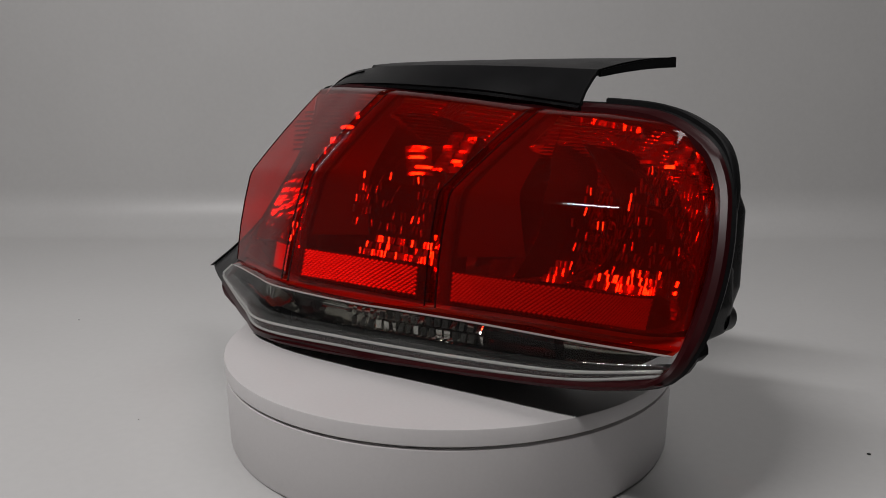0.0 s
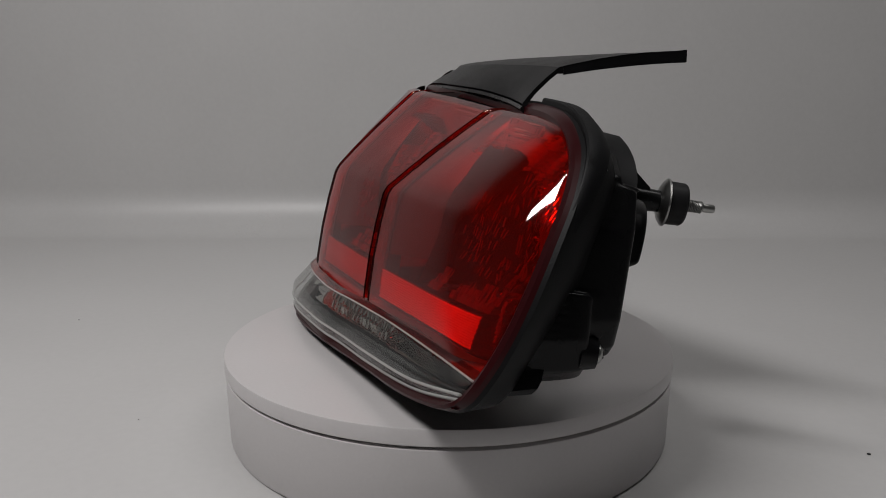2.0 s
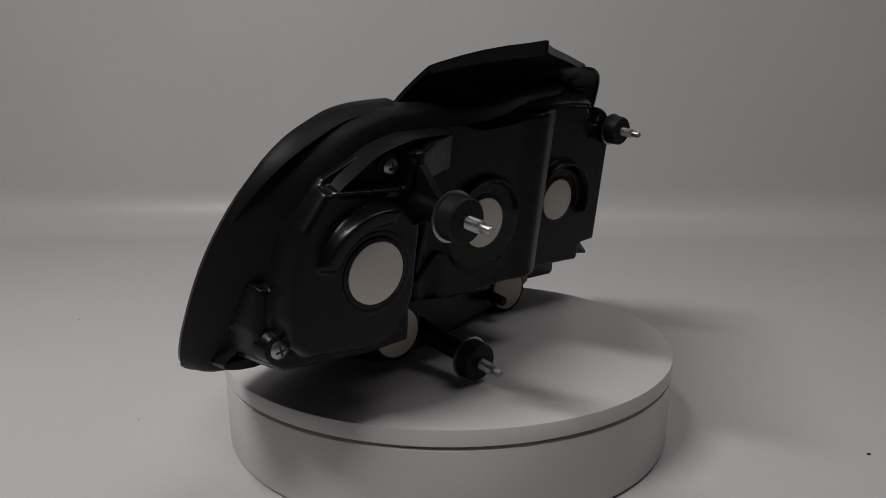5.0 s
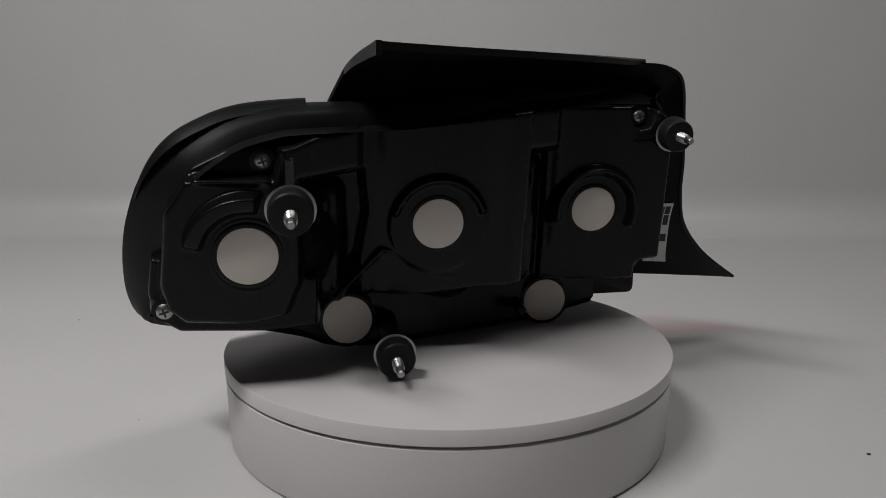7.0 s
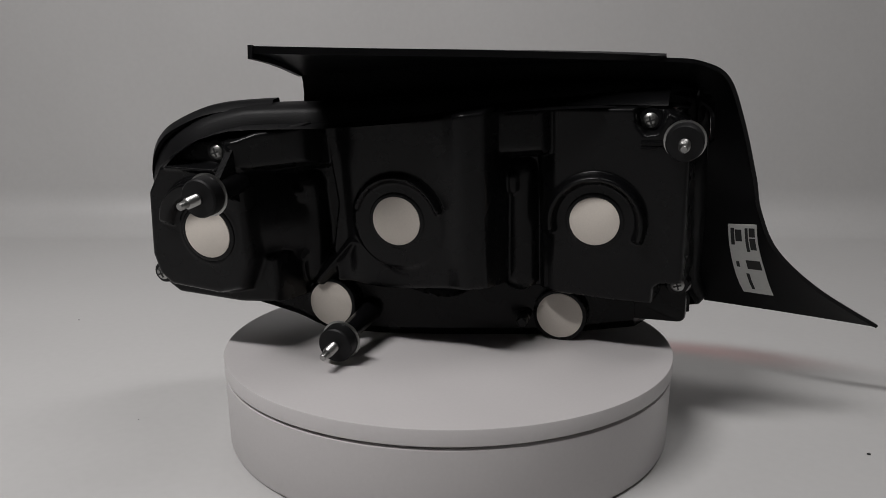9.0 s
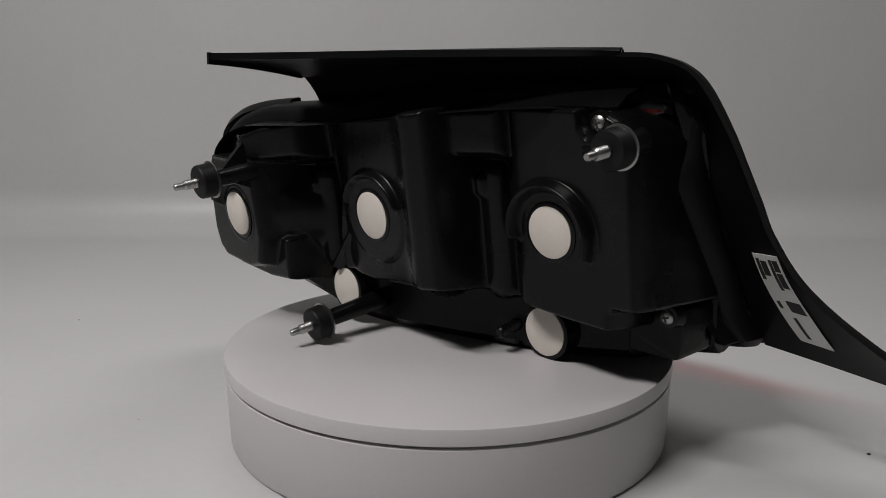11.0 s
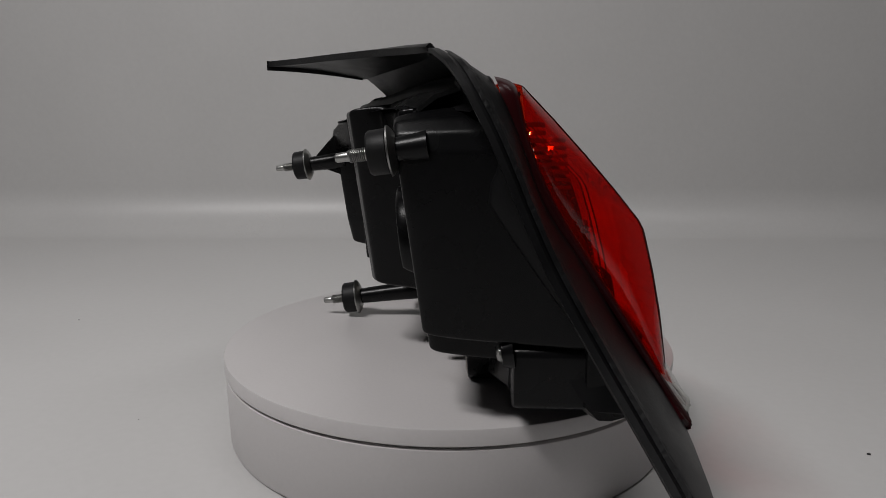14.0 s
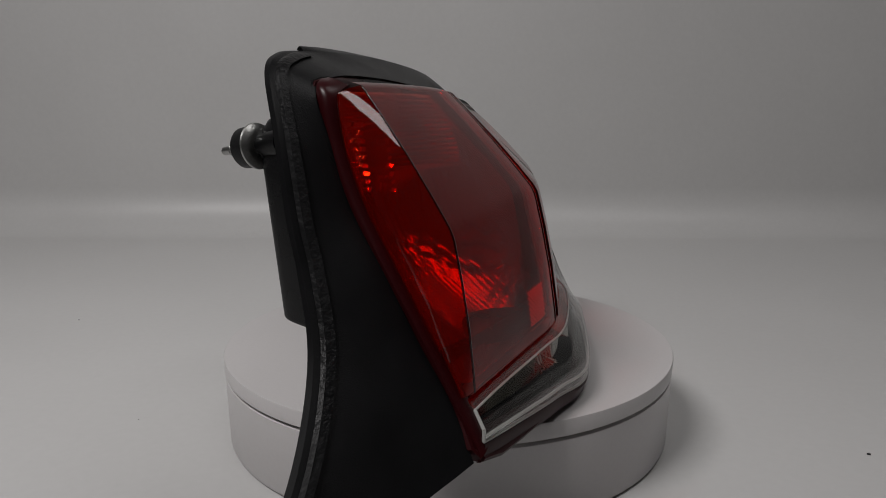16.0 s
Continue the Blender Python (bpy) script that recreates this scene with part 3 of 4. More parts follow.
def inside(lamp):
    # one deep aluminised bowl behind each panel, pressed into small facets
    side = spline(mm((-146, -37, 150), (-147, -41, 132), (-148, -52, 108), (-148.5, -69, 81), (-148, -86, 55), (-146, -100, 33)), 60)
    rnd = random.Random(11)
    for s0, s1, plane, e1, cx, cz in ((0.10, 1.86, -0.012, 0.012, 0, 0), (2.14, 3.86, 0.028, 0.012, 0.015, 0.082), (4.14, 7.55, 0.066, 0.014, 0.118, 0.076)):
        cu, sub = (44 if s0 > 4 else 34), 4
        bands = [(0.05, 0.75, 15, 0), (0.75, 1.28, 5, 1), (1.28, 1.62, 4, 2), (1.62, 1.95, 3, 1)]
        cells = {}
        rows, edge_low = [], []
        for v0, v1, cv, kind in bands:
            for j in range(cv * sub + (v1 > 1.9)):
                v = v0 + (v1 - v0) * j / (cv * sub)
                row = []
                for i in range(cu * sub + 1):
                    f = i / (cu * sub)
                    p = lens_point(s0 + (s1 - s0) * f, v)
                    edge = e1
                    if s0 < 1:
                        q = min(side, key=lambda c: abs(c.z - p.z))
                        g = min(f / 0.6, 1.0)
                        edge = max(q.y - p.y, 0.004) * (1 - g) + e1 * g
                    elif f < 0.4:
                        edge = 0.012 + (e1 - 0.012) * f / 0.4
                    rr = min(1.0, math.hypot((f - 0.5) * 2, (v - 0.95) * 1.02) ** 1.6)
                    deep = edge + max(plane - p.y - edge, 0.004) * (1 - rr) * 0.92
                    if s0 > 1:
                        # parabola round the bulb's axis, with walls to the lens
                        bowl = plane - ((p.x - cx) ** 2 + (p.z - cz) ** 2) / 0.105 - p.y
                        wall = min(1.0, f / 0.07, (1 - f) / 0.07, (v - 0.05) / 0.09, (1.95 - v) / 0.09)
                        bowl = min(bowl, back_at(p.x, p.z) - 0.004 - p.y)
                        deep = e1 + max(bowl - e1, 0.0) * wall * (2 - wall)
                    wide = 6 if kind == 0 else 1
                    key = (kind, i // sub // wide, j // sub)
                    if key not in cells:
                        cells[key] = (rnd.uniform(-1, 1), rnd.uniform(-1, 1), rnd.random())
                    tx, tz, on = cells[key]
                    fx, fz = (i % sub) / sub - 0.5, (j % sub) / sub - 0.5
                    if kind == 0:
                        pil = 0.0010 * (1 - 4 * fz * fz) + 0.0007 * tz * fz + 0.0003 * tx * fx
                        if (i // sub // 6) % 3 == 2:
                            pil = 0.0003 * (1 - 4 * fx * fx)
                    elif kind == 1:
                        pil = 0.0006 * (1 - 4 * fx * fx)
                    else:
                        pil = 0.0003 * (1 - 4 * fx * fx) + 0.0008 * tx * fx + 0.0018 * tz * fz
                    fade = min(1.0, 8 * f, 8 * (1 - f))
                    point = lens_point(s0 + (s1 - s0) * f, v, deep - pil * fade)
                    if s0 < 1:
                        point.x += (q.x - lens_point(s0, v).x) * max(0.0, 1 - f / 0.35)
                    row.append(point)
                rows.append(row)
        bm, _ = sheet(rows)
        part("reflector", bm, CHROME if s0 > 4 else SATIN, lamp, "aluminised reflector bowl with moulded flutes", 50)
        if s0 > 1:
            c = Vector((cx, plane + 0.004, cz))
            part("bulb_hole", lathe([(0, 0.019), (0.012, 0.017), (0.0125, 0.010)], c, (0, -1, 0.1), 28), SMOKE, lamp, "dark bulb opening in the reflector")
        # narrow ledge from the lens's lower edge back to the bowl
        last = rows[-1]
        ledge = [[lens_point(s0 + (s1 - s0) * i / 30, 1.955, 0.003).lerp(last[int(i / 30 * cu * sub)], f) for i in range(31)] for f in (0, 0.5, 1)]
        bm, _ = sheet(ledge)
        part("reflector_floor", bm, SATIN, lamp, "satin floor of the reflector")
    # banks of mirror facets: upright ones along the bowls' floor, flat bars under their roof
    rnd = random.Random(8)

    def aim(c, turn=-63.0):
        """The normal that throws the key light to the viewer at a turn of the lamp."""
        turned = Matrix.Rotation(radians(turn), 3, "Z")
        w = turned @ c + Vector((0, 0, DISC_TOP))
        half = (KEY - w).normalized() + (EYE.translation - w).normalized()
        return turned.transposed() @ half.normalized()
    cells = []
    for s0, s1, n in ((1.28, 1.82, 22), (2.85, 3.86, 36), (5.24, 5.5, 10), (5.75, 6.85, 30)):
        for k in range(3):
            for i in range(n):
                s = s0 + (s1 - s0) * (i + 0.5 + 0.3 * k) / n
                c = lens_point(s, 1.645 - 0.055 * k, 0.010 + 0.003 * k)
                wave = 0.16 * math.sin(i * 0.55 + k + s0)
                if rnd.random() < 0.05 + 0.20 * k:
                    continue
                cells.append((c, aim(c) + Vector((wave + rnd.uniform(-0.13, 0.13), 0, rnd.uniform(-0.13, 0.13))), 0.0014 + 0.0006 * rnd.random(), 0.0042))
    # added facets that imitate beaded glints beside the grooves and at the rounded end
    for s0, s1, v0, v1, n in ((1.86, 1.95, 1.30, 1.78, 12), (3.86, 3.95, 1.40, 1.90, 13), (7.25, 7.4, 1.55, 1.85, 9), (4.45, 5.5, 0.06, 0.12, 24), (6.7, 7.35, 0.10, 0.62, 16)):
        for i in range(n):
            f = (i + 0.5) / n
            c = lens_point(s0 + (s1 - s0) * f, v0 + (v1 - v0) * f, 0.007)
            cells.append((c, aim(c) + Vector((rnd.uniform(-0.2, 0.2), 0, rnd.uniform(-0.2, 0.2))), 0.0024 + 0.001 * rnd.random(), 0.0030))
    flutes("floor_flutes", cells, CHROME, lamp, "bank of bright upright mirror facets with added glint facets")
    cells = []
    for s0, s1, v0, v1, n, m, d, skew in ((2.74, 3.08, 0.60, 0.92, 9, 1, 0.014, 1.2), (3.20, 3.56, 0.38, 0.84, 12, 2, 0.010, 0.5), (5.7, 7.0, 0.12, 0.5, 8, 3, 0.010, 0.0), (1.2, 1.7, 0.12, 0.5, 9, 2, 0.02, 0.0)):
        for j in range(n):
            for i in range(m):
                c = lens_point(s0 + (s1 - s0) * (i + 0.5) / m + skew * (v1 - v0) * j / n, v0 + (v1 - v0) * j / n, d)
                off = Vector((rnd.uniform(-0.12, 0.12), 0, rnd.uniform(-0.14, 0.14)))
                w = (lens_point(s1, v0) - lens_point(s0, v0)).length / m * rnd.uniform(0.75, 0.96)
                cells.append((c, aim(c) + off, w, 0.0020))
    # bars behind the upper side lens
    for j in range(9):
        for i in range(2):
            if i and j < 2:
                continue
            z = 0.141 - 0.0034 * j
            c = Vector((-0.1440 + 0.0065 * i, -0.0435 - 0.0085 * i - 0.0005 * j, z))
            cells.append((c, aim(c, -287.6) + Vector((rnd.uniform(-0.1, 0.1), rnd.uniform(-0.1, 0.1), rnd.uniform(-0.1, 0.1))), 0.0085, 0.0022))
    flutes("roof_flutes", cells, CHROME, lamp, "bank of flat mirror bars under the reflector's roof")
    # narrow upright flutes added before the bowls, aimed at the key light to brighten them
    cells = []
    for s0, s1, v0, v1, n, m, d in ((5.95, 7.3, 0.55, 1.5, 26, 9, 0.013), (2.55, 3.7, 0.95, 1.5, 22, 5, 0.014), (5.25, 5.75, 0.85, 1.45, 9, 6, 0.020), (1.3, 1.8, 0.6, 1.5, 8, 8, 0.016)):
        for i in range(n):
            for j in range(m):
                if rnd.random() < 0.5:
                    continue
                f = (j + rnd.random() * 0.4) / m
                c = lens_point(s0 + (s1 - s0) * (i + 0.3 * math.sin(5 * f + i * 0.4)) / n, v0 + (v1 - v0) * f, d)
                wave = 0.30 * math.sin(i * 0.9 + 4.0 * f)
                cells.append((c, aim(c) + Vector((wave + rnd.uniform(-0.1, 0.1), 0, 0.25 * math.sin(6 * f + i * 0.5) + rnd.uniform(-0.1, 0.1))), 0.0011, 0.0045))
    flutes("bowl_glint_flutes", cells, CHROME, lamp, "narrow upright mirror flutes aimed to brighten the reflector bowls")
    # added grey sheet that brightens the lens's lower edge from behind
    up, down = spline(BOT, 60), spline(CTOP, 60)
    bm, _ = sheet([[a.lerp(b, f) + Vector((0, 0.008, 0)) for a, b in zip(up, down)] for f in (0.0, 0.5, 0.95)])
    part("apron_brightener", bm, BACKING, lamp, "added grey sheet that brightens the lens's lower edge from behind")
    # dark partitions under the grooves
    for s in (2, 4):
        rows = [[lens_point(s + e, v, dd) for e, dd in ((-0.13, 0.03), (-0.08, 0.0075), (0.08, 0.0075), (0.13, 0.03))] for v in VS]
        bm, _ = sheet(rows)
        part("partition", bm, SMOKE, lamp, "dark inner partition", 30)
    # grey walls that slope from each groove down into the bowl
    for s0, ds in ((2.14, 0.34), (4.14, 0.40)):
        rows = []
        for k in range(21):
            v = 0.06 + 1.5 * k / 20
            rows.append([lens_point(s0 + ds * f * v / 1.56, v, 0.0075 + (0.010 + 0.012 * v / 1.56) * f) for f in (0, 0.5, 0.97, 1.0, 1.06)])
        bm, _ = sheet(rows)
        part("groove_wall", bm, WALL, lamp, "grey sloping wall beside the groove", 30)
    # black band and curved web in the inner chamber
    left = [Vector(p) for p in ((4.36, 0.20, 0), (4.62, 0.55, 0), (4.85, 0.80, 0), (5.03, 1.22, 0), (4.90, 1.58, 0), (4.80, 1.70, 0))]
    right = [Vector(p) for p in ((4.40, 0.20, 0), (4.72, 0.52, 0), (5.02, 0.77, 0), (5.22, 1.12, 0), (5.20, 1.42, 0), (5.14, 1.67, 0))]
    arc = [Vector(p) for p in ((4.42, 0.20, 0), (4.80, 0.38, 0), (5.15, 0.56, 0), (5.60, 0.83, 0), (5.84, 1.13, 0), (5.84, 1.43, 0), (5.60, 1.64, 0))]
    rows = [[lens_point(*p.lerp(q, f).xy, 0.013 + 0.008 * f) for f in (0, 0.33, 0.67, 1)] + [lens_point(*q.xy, 0.034)] for p, q in zip(spline(left, 30), spline(right, 30))]
    bm, _ = sheet(rows)
    part("inner_web", bm, PITCH, lamp, "black band inside the lamp")
    rows = [[lens_point(p.x, p.y, 0.016), lens_point(p.x + 0.10, p.y, 0.013), lens_point(p.x + 0.16, p.y, 0.020), lens_point(p.x + 0.02, p.y, 0.036)] for p in spline(arc, 36)]
    bm, _ = sheet(rows)
    part("inner_web", bm, PITCH, lamp, "black curved web inside the lamp")
    # reflex strips: rows of small diamond prisms behind the panels' lower edge
    for s0, s1 in ((1.42, 1.84), (2.16, 3.74), (4.16, 7.0)):
        nu, nv = int((s1 - s0) * 17), 7
        verts, faces = [], []
        for j in range(2 * nv - 1):
            for i in range(nu - (j % 2)):
                sc, vc = s0 + (s1 - s0) * (i + 0.5 + 0.5 * (j % 2)) / nu, 1.68 + 0.27 * (j + 1) / (2 * nv)
                hs, hv = (s1 - s0) * 0.41 / nu, 0.27 * 0.41 / nv
                q = [lens_point(sc - hs, vc, 0.0046), lens_point(sc, vc - hv, 0.0046), lens_point(sc + hs, vc, 0.0046), lens_point(sc, vc + hv, 0.0046)]
                top = lens_point(sc, vc, 0.0034)
                k = len(verts)
                verts += [tuple(c) for c in q] + [tuple(top)]
                faces += [(k, k + 1, k + 4), (k + 1, k + 2, k + 4), (k + 2, k + 3, k + 4), (k + 3, k, k + 4)]
        me = bpy.data.meshes.new("reflex_strip")
        me.from_pydata(verts, [], faces)
        me.materials.append(REFLEX)
        ob = new("reflex_strip", me)
        ob.parent = lamp
        tagged(ob, "red reflex strip of small prisms", kind="stuff")
        bm, _ = sheet([[lens_point(s0 + (s1 - s0) * i / 24, v, 0.0050) for i in range(25)] for v in (1.68, 1.81, 1.95)])
        part("reflex_backing", bm, SMOKE, lamp, "dark backing of the reflex strip")


AXIS = Vector((0, 1, -0.14)).normalized()


def stud(lamp, name_at, root, r=0.0118):
    """A mounting post with washer, rubber boot and threaded stud."""
    c = Vector(name_at) / 1000
    post = part("mounting_post", lathe([(-root, 0.0068), (-root * 0.5, 0.0058), (-0.006, 0.0052)], c, AXIS, 20), BLACK, lamp)
    part("washer", lathe([(-0.0082, 0.0070), (-0.0072, r * 0.86), (-0.0056, r * 1.06), (-0.0048, r * 1.08), (-0.0044, r * 0.9)], c, AXIS, 36), ZINC, post, "thin zinc washer")
    part("rubber_boot", lathe([(-0.0046, r * 0.90), (-0.0042, r * 0.97), (0.0032, r * 0.95), (0.0042, r * 0.88), (0.0045, 0.004)], c, AXIS, 36), RUBBER, post, "black rubber boot")
    prof = [(0.004, 0.0031), (0.0125, 0.0031), (0.0135, 0.0022), (0.0185, 0.0021), (0.0192, 0.0016)]
    rib = []
    for k in range(9):
        h = 0.0055 + k * 0.0008
        rib += [(h, 0.0031), (h + 0.0004, 0.0028)]
    part("stud", lathe([(0.004, 0.0031)] + rib + prof[1:], c, AXIS, 18), ZINC, post, "zinc-plated threaded stud")


def screw(lamp, p, r=0.0042, boss=0.032):
    c = Vector(p) / 1000
    head = part("screw", lathe([(-0.002, r), (0.0004, r), (0.0016, r * 0.7), (0.0019, r * 0.25)], c, AXIS, 24), ZINC, lamp, "cross-head steel screw")
    part("screw_boss", lathe([(-boss, r * 2.0), (-0.003, r * 1.7), (-0.0008, r * 1.55), (-0.0004, r * 1.2)], c, AXIS, 24), BLACK, lamp)
    q = AXIS.to_track_quat("Z", "Y").to_matrix()
    bm = bmesh.new()
    for a in (0.3, 0.3 + math.pi / 2):
        w, l = 0.0005, r * 0.6
        m = Matrix.Rotation(a, 3, "Z")
        ring = [q @ (m @ Vector((x, y, 0))) + c for x, y in ((-l, -w), (l, -w), (l, w), (-l, w))]
        loft([[p + AXIS * 0.001 for p in ring], [p + AXIS * 0.0021 for p in ring]], bm)
    part("slot", bm, INK, head, "dark cross slot")


def seal_disc(lamp, p, r, direction=(0, 1, -0.14), collar=True):
    c = Vector(p) / 1000
    n = Vector(direction).normalized()
    deep = 0.006 if collar else 0.02
    col = part("socket_collar", lathe([(-deep, r + 0.003), (-0.0004, r + 0.0022), (0.0, r + 0.0014), (-0.0004, r * 0.9)], c, n, 40), BLACK, lamp)
    part("seal_disc", lathe([(-0.0015, r - 0.0002), (0.0004, r - 0.0002), (0.0006, r - 0.0006)], c, n, 48), PAPER, col, "round off-white paper seal over a bulb hole")


def housing(lamp):
    moulded_back(lamp)
    # lower box with the reversing-lamp sockets
    n = 30
    rows = []
    prof = [(-148, 9), (-113, 5), (-70, 1), (-36, 0), (37, 1), (75, 6), (92, 14), (120, 24)]
    up = spline([Vector((u / 1000, z / 1000, 0)) for u, z in prof], n)
    loops = []
    for q in up:
        u, z = q.x, q.y
        f = depth_at(u, 0.03) + 0.012
        bk = 0.004 + 0.345 * u - (0.022 if u < -0.12 else 0)
        loops.append([Vector((u, f, z + 0.004)), Vector((u, f, 0.05)), Vector((u, bk, 0.05)), Vector((u, bk, z + 0.006)), Vector((u, bk - 0.006, z)), Vector((u, (f + bk) / 2, z - 0.0))])
    part("lower_housing", loft(loops), BLACK, lamp, angle=40)
    # web that closes the gap between the outer chamber and the panel
    edge = spline(INNER[5:12], 40)
    rows = [[q + Vector((0.0005, 0.003, 0)) for q in edge], [Vector((-0.1455, -0.016 - 0.66 * (0.152 - q.z), q.z - 0.002)) for q in edge]]
    bm, _ = sheet(rows)
    part("housing_web", thick(bm, 0.0015), BLACK, lamp)
    # stepped ledge under the outer chamber
    for u0, u1, z0, z1, b0, b1 in ((-146, -60, 12, 42, -86, -36),):
        o = round_loop([Vector((u0 / 1000, z0 / 1000)), Vector((u1 / 1000, z0 / 1000)), Vector((u1 / 1000, z1 / 1000)), Vector((u0 / 1000, z1 / 1000))], 0.005)
        c = sum(o, Vector((0, 0))) / len(o)
        part("ledge", loft([[Vector((c.x + (q.x - c.x) * k, b / 1000, c.y + (q.y - c.y) * k)) for q in o] for b, k in ((b0, 1), (b1 - 3, 1), (b1 - 0.8, 0.985), (b1, 0.95))]), BLACK, lamp)
    # shelf that closes the housing under the panel's top
    top = spline(INNER[:6], 40)
    near = lambda q: 1 - 0.72 * min(max((q.x + 0.04) / 0.08, 0.0), 1.0)
    rows = [[q + Vector((0, b * near(q), dz)) for q in top] for b, dz in ((0.0, -0.0012), (0.010, -0.004), (0.022, -0.008), (0.030, -0.014))]
    bm, _ = sheet(rows)
    part("housing_shelf", thick(bm, 0.002), BLACK, lamp)
    # moulded ribs and a locating peg
    for a, b in (((101, 89.5, 128), (95, 90, 121)), ((-117, 15.6, 128), (-131, 15.6, 128)), ((-117, 15.2, 125), (-131, 15.2, 125))):
        a, b = Vector(a) / 1000, Vector(b) / 1000
        t = (b - a).normalized()
        n = Vector((-t.z, 0, t.x)) * 0.0011
        loops = [[q - n + Vector((0, -0.003, 0)), q - n * 0.6 + Vector((0, 0.0018, 0)), q + n * 0.6 + Vector((0, 0.0018, 0)), q + n + Vector((0, -0.003, 0))] for q in (a, b)]
        part("rib", loft(loops), BLACK, lamp)
    part("locating_peg", lathe([(-0.03, 0.004), (0.0, 0.0034), (0.001, 0.0025)], Vector((-49, 2, 14)) / 1000, AXIS, 16), BLACK, lamp)
    # gusset by the inner post
    for pts, w in ((((84, 131), (104, 109), (104, 101), (84, 94)), 2.0),):
        loops = [[Vector((96.5 + x, b, z)) / 1000 for b, z in pts] for x in (-w, w)]
        part("gusset", loft(loops), BLACK, lamp)
    for p, root in (((96.5, 116.6, 101.1), 0.034), ((43.6, 71.5, 12.6), 0.05), ((-140, 24, 128.7), 0.022)):
        stud(lamp, p, root, 0.0104 if p[0] < 0 else 0.0110)
    for p in ((109, 84.5, 122), (-121, 10, 139.7)):
        screw(lamp, p)
    screw(lamp, (161.5, 72.5, 45.8), boss=0.008)
    screw(lamp, (-140, -30.5, 37.6), boss=0.006)
    seal_disc(lamp, (118.3, 84.8, 75.2), 0.0150)
    seal_disc(lamp, (15.6, 48.2, 82), 0.0147)
    seal_disc(lamp, (-92.6, 10.6, 81.7), 0.0146)
    seal_disc(lamp, (67, 33, 24), 0.0146, (0, 1, -0.05), False)
    seal_disc(lamp, (-70, -14, 16), 0.0148, (0, 1, -0.05), False)


INNER = mm((76, 42, 149), (40, 35, 152.5), (0, 20, 157), (-45, 2, 160), (-92, -12, 162), (-130, -22, 161.5), (-150, -28, 155), (-153, -36, 138), (-153, -48, 108), (-154, -66, 81), (-154, -82, 55), (-154, -98, 32), (-158, -112, 10))
RIDGE = mm((67, 61, 167.5), (20, 41, 170.5), (-40, 19, 173), (-95, 4, 174), (-127, 0, 173.5), (-146, -4, 171.5), (-161, -12, 163), (-171.5, -26, 138), (-181, -40.5, 105), (-186, -50.5, 84), (-199, -66.5, 57), (-227, -84, 30), (-267, -101, 4))


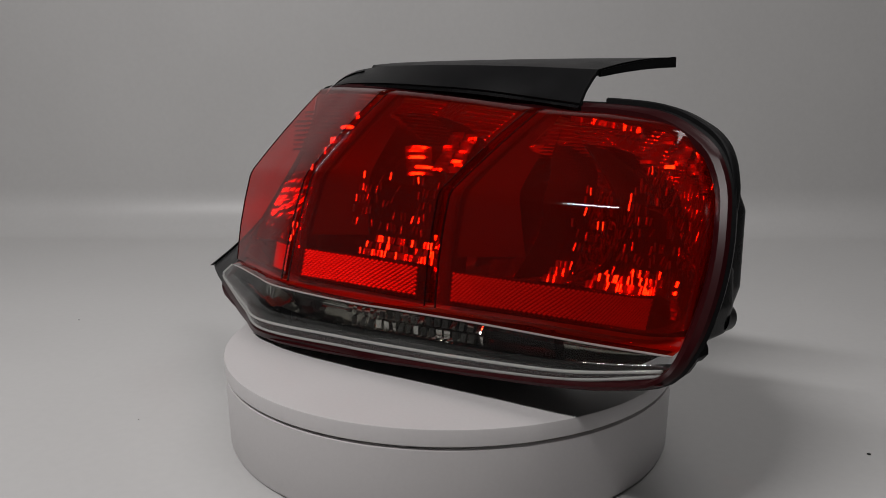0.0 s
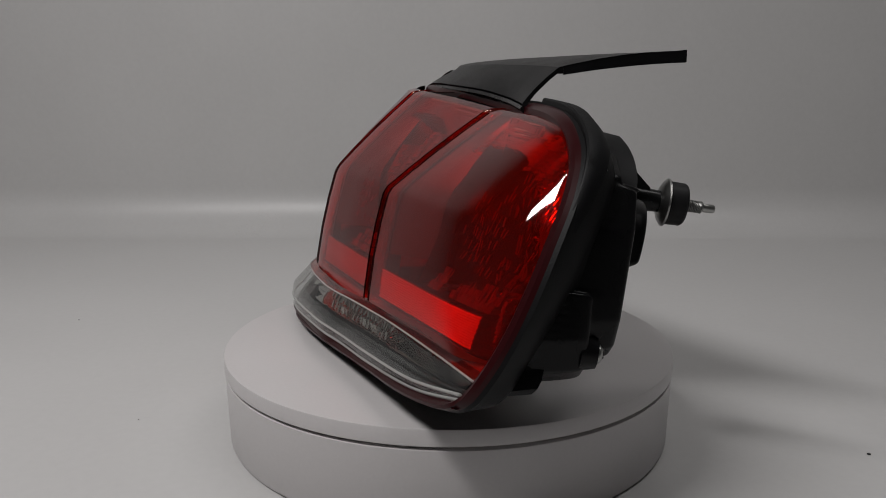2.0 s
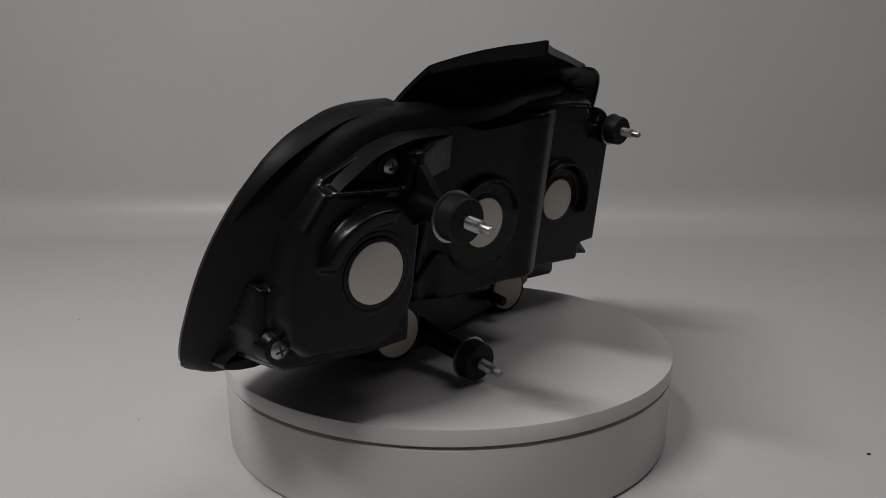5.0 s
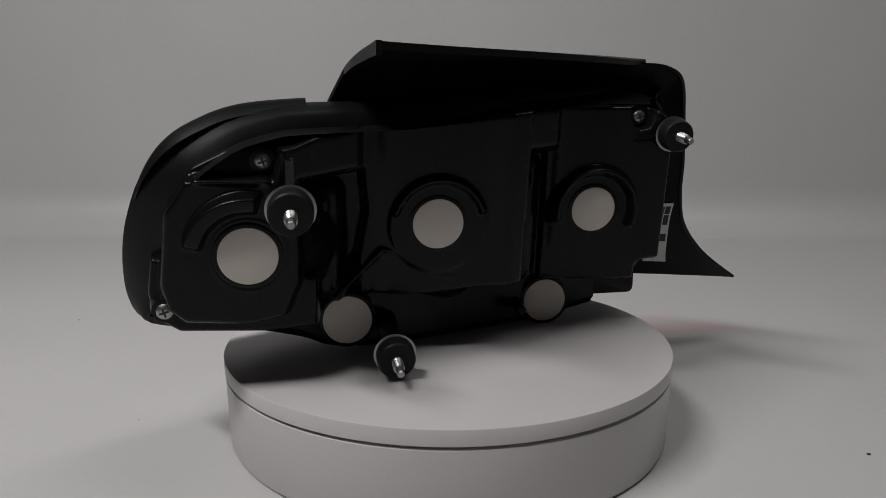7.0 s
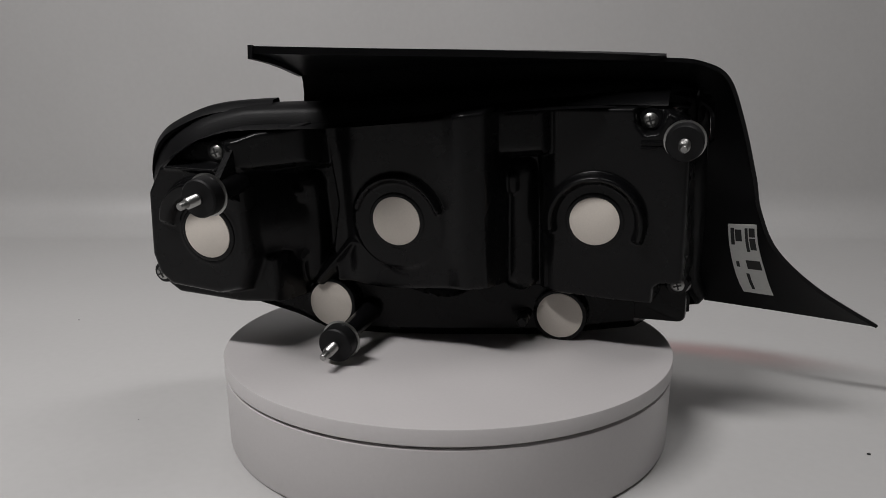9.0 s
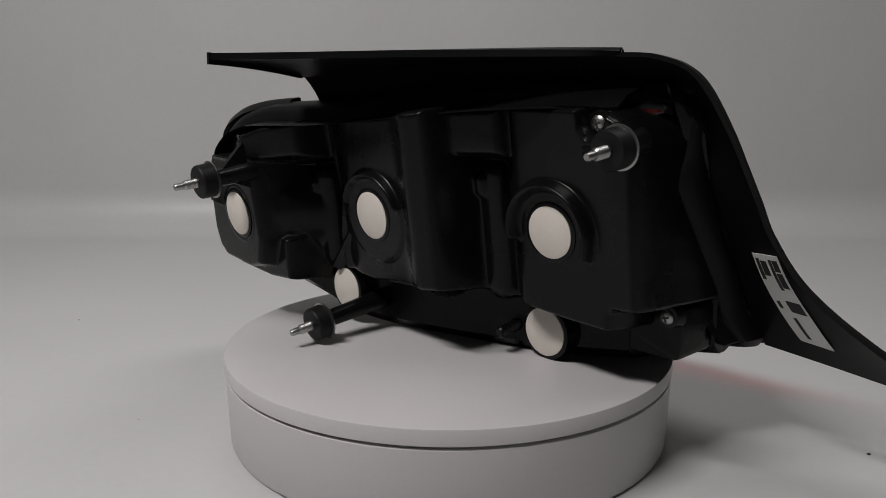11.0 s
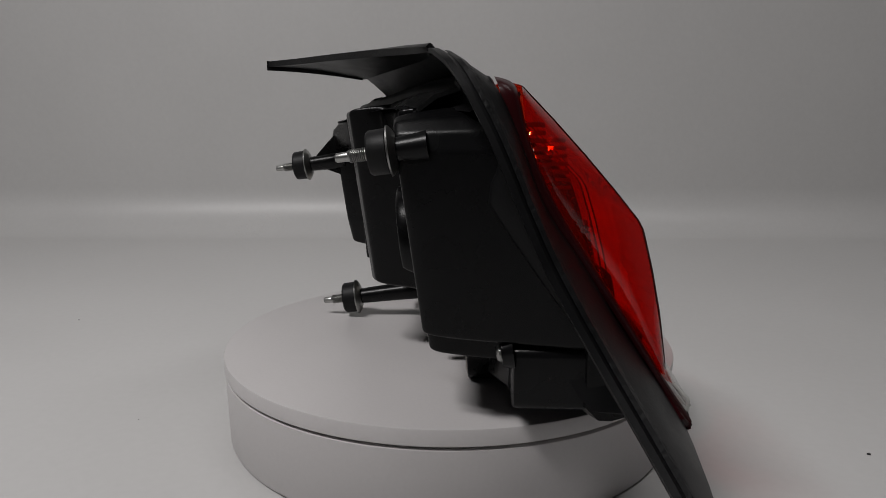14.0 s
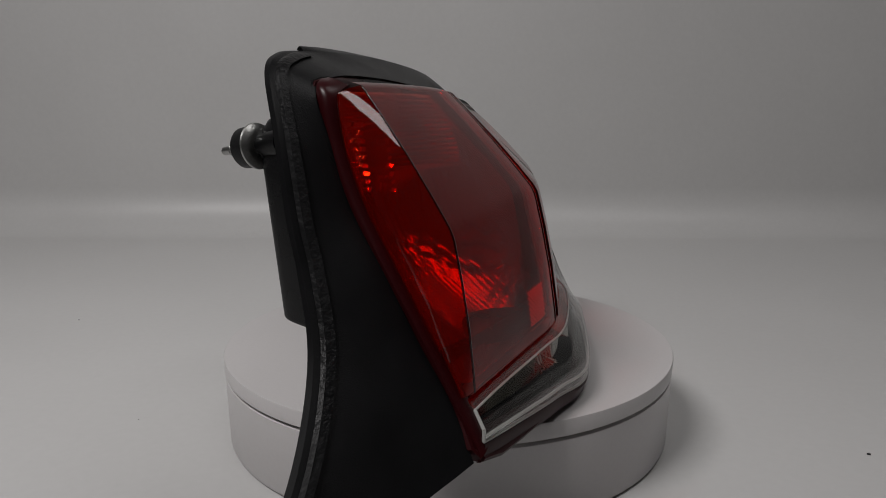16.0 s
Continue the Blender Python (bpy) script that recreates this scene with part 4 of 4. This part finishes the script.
def side_panel(lamp):
    n = 110
    A, B = spline(INNER, n), spline(RIDGE, n)
    rows = [[a + Vector((0, 0.006, -0.009)) * min(1.0, max(0.0, (a.z - 0.13) / 0.02)) for a in A]]
    for f in (0, 0.12, 0.4, 0.7, 0.9, 0.97, 1.0):
        rows.append([a.lerp(b, f) + Vector((0, -0.0015 * 4 * f * (1 - f), 0)) for a, b in zip(A, B)])
    # turned-back edge
    rows.append([b + Vector((0, 0.003, 0)) for b in B])
    bm, _ = sheet(rows)
    panel = part("side_panel", thick(bm, 0.0022), PANEL, lamp, "satin black filler panel sweeping to a pointed wing", 30)
    # foam strip just inside the outer edge
    i0 = int(n * 0.36)
    rows = []
    for f, lift in ((0.80, 0.0), (0.81, 0.0022), (0.93, 0.0022), (0.94, 0.0)):
        rows.append([(a.lerp(b, 1 - (1 - f) * min(1.0, 0.026 / max((b - a).length, 0.004)) * 1.4)) + Vector((0, -lift - 0.001, 0)) for a, b in zip(A[i0:], B[i0:])])
    bm, _ = sheet(rows)
    part("foam_strip", bm, SEAL, panel, "grainy black foam strip along the edge", 30)
    # top flange, wide at its free end
    C = spline(mm((56.5, 127.5, 176), (20, 100, 176), (-40, 60, 176), (-95, 24, 175.3), (-127, 4, 174)), 40)
    Bt = spline(RIDGE[:5], 40)
    rows = [[b.lerp(c, f) + Vector((0, 0, 0.002 * 4 * f * (1 - f))) for b, c in zip(Bt, C)] for f in (0, 0.1, 0.3, 0.5, 0.7, 0.9, 0.98, 1)]
    bm, _ = sheet(rows)
    part("top_flange", thick(bm, 0.0036), PANEL, lamp, "satin black flange reaching back over the housing", 30)
    # turned-down free end of the flange
    ends = spline(mm((66, 63, 166.5), (64, 80, 170), (60, 103, 173.5), (56.5, 127.5, 176)), 10)
    loops = []
    for i, q in enumerate(ends):
        d = 0.0030 + 0.0030 * i / 9
        loops.append([q + Vector((0.0012, 0, 0.0004)), q + Vector((0.0014, 0, -d)), q + Vector((-0.0012, 0, -d)), q + Vector((-0.0014, 0, 0.0004))])
    part("flange_end", loft(loops), PANEL, lamp)
    # parts label on the back of the wing, with its print as plain bars
    PA, PB = INNER, RIDGE

    def on_panel(x, y, lift):
        """x across, y down the label, both 0 to 1."""
        q = 9.38 + 2.05 * y
        f = (0.41 + (0.31 - 0.41) * y) * (1 - x) + (0.87 + (0.52 - 0.87) * y) * x
        return at(PA, q).lerp(at(PB, q), f) + Vector((0.0006, 0.0020 + lift, 0.0004))

    def patch(x0, x1, y0, y1, lift):
        bm, _ = sheet([[on_panel(x0 + (x1 - x0) * i / 3, y0 + (y1 - y0) * j / 8, lift) for i in range(4)] for j in range(9)])
        return thick(bm, 0.0003)
    lab = part("label", patch(0, 1, 0, 1, 0.0006), STICKER, panel, "white printed parts label")
    for x0, x1, y0, y1 in ((0.08, 0.2, 0.05, 0.27), (0.24, 0.46, 0.07, 0.22), (0.58, 0.68, 0.05, 0.36), (0.72, 0.92, 0.05, 0.16), (0.72, 0.92, 0.18, 0.33), (0.12, 0.22, 0.52, 0.6), (0.46, 0.92, 0.49, 0.62), (0.36, 0.46, 0.70, 0.94)):
        part("print_bar", patch(x0, x1, y0, y1, 0.0010), INK, lab, "dark unreadable print")


def crumb(x, y, r):
    """A small dark speck lying on the sweep."""
    bm = bmesh.new()
    bmesh.ops.create_icosphere(bm, subdivisions=2, radius=r)
    for v in bm.verts:
        v.co *= 1 + 0.5 * noise.noise(v.co * 900 + Vector((x * 50, y * 50, 0)))
        v.co.z *= 0.5
    me = finish(bm)
    me.materials.append(INK)
    ob = new("crumb", me)
    ob.location = (x, y, -min(v.co.z for v in me.vertices))
    return tagged(ob, "tiny dark crumb lying on the white sweep", "crumb", "crumbs on the sweep")


# ---------------------------------------------------------------- build
studio()
scuffs()
TABLE, TURN_PLATE = turntable()
LAMP = tail_lamp()
for x, y, r in ((0.2483, -0.058, 0.0010), (-0.2024, -0.0112, 0.0005), (-0.3477, 0.2096, 0.0006)):
    crumb(x, y, r)


def motions():
    turn = lambda t: -15.170 * t + 0.0130 * t * t
    times = [0.5 * k for k in range(33)]
    walk(LAMP, [(t, pose(0, 0, DISC_TOP + 0.0005, 0, 0, 27.0 - 90 + turn(t))) for t in times])
    walk(TURN_PLATE, [(t, pose(0, 0, 0, 0, 0, turn(t))) for t in times])


motions()
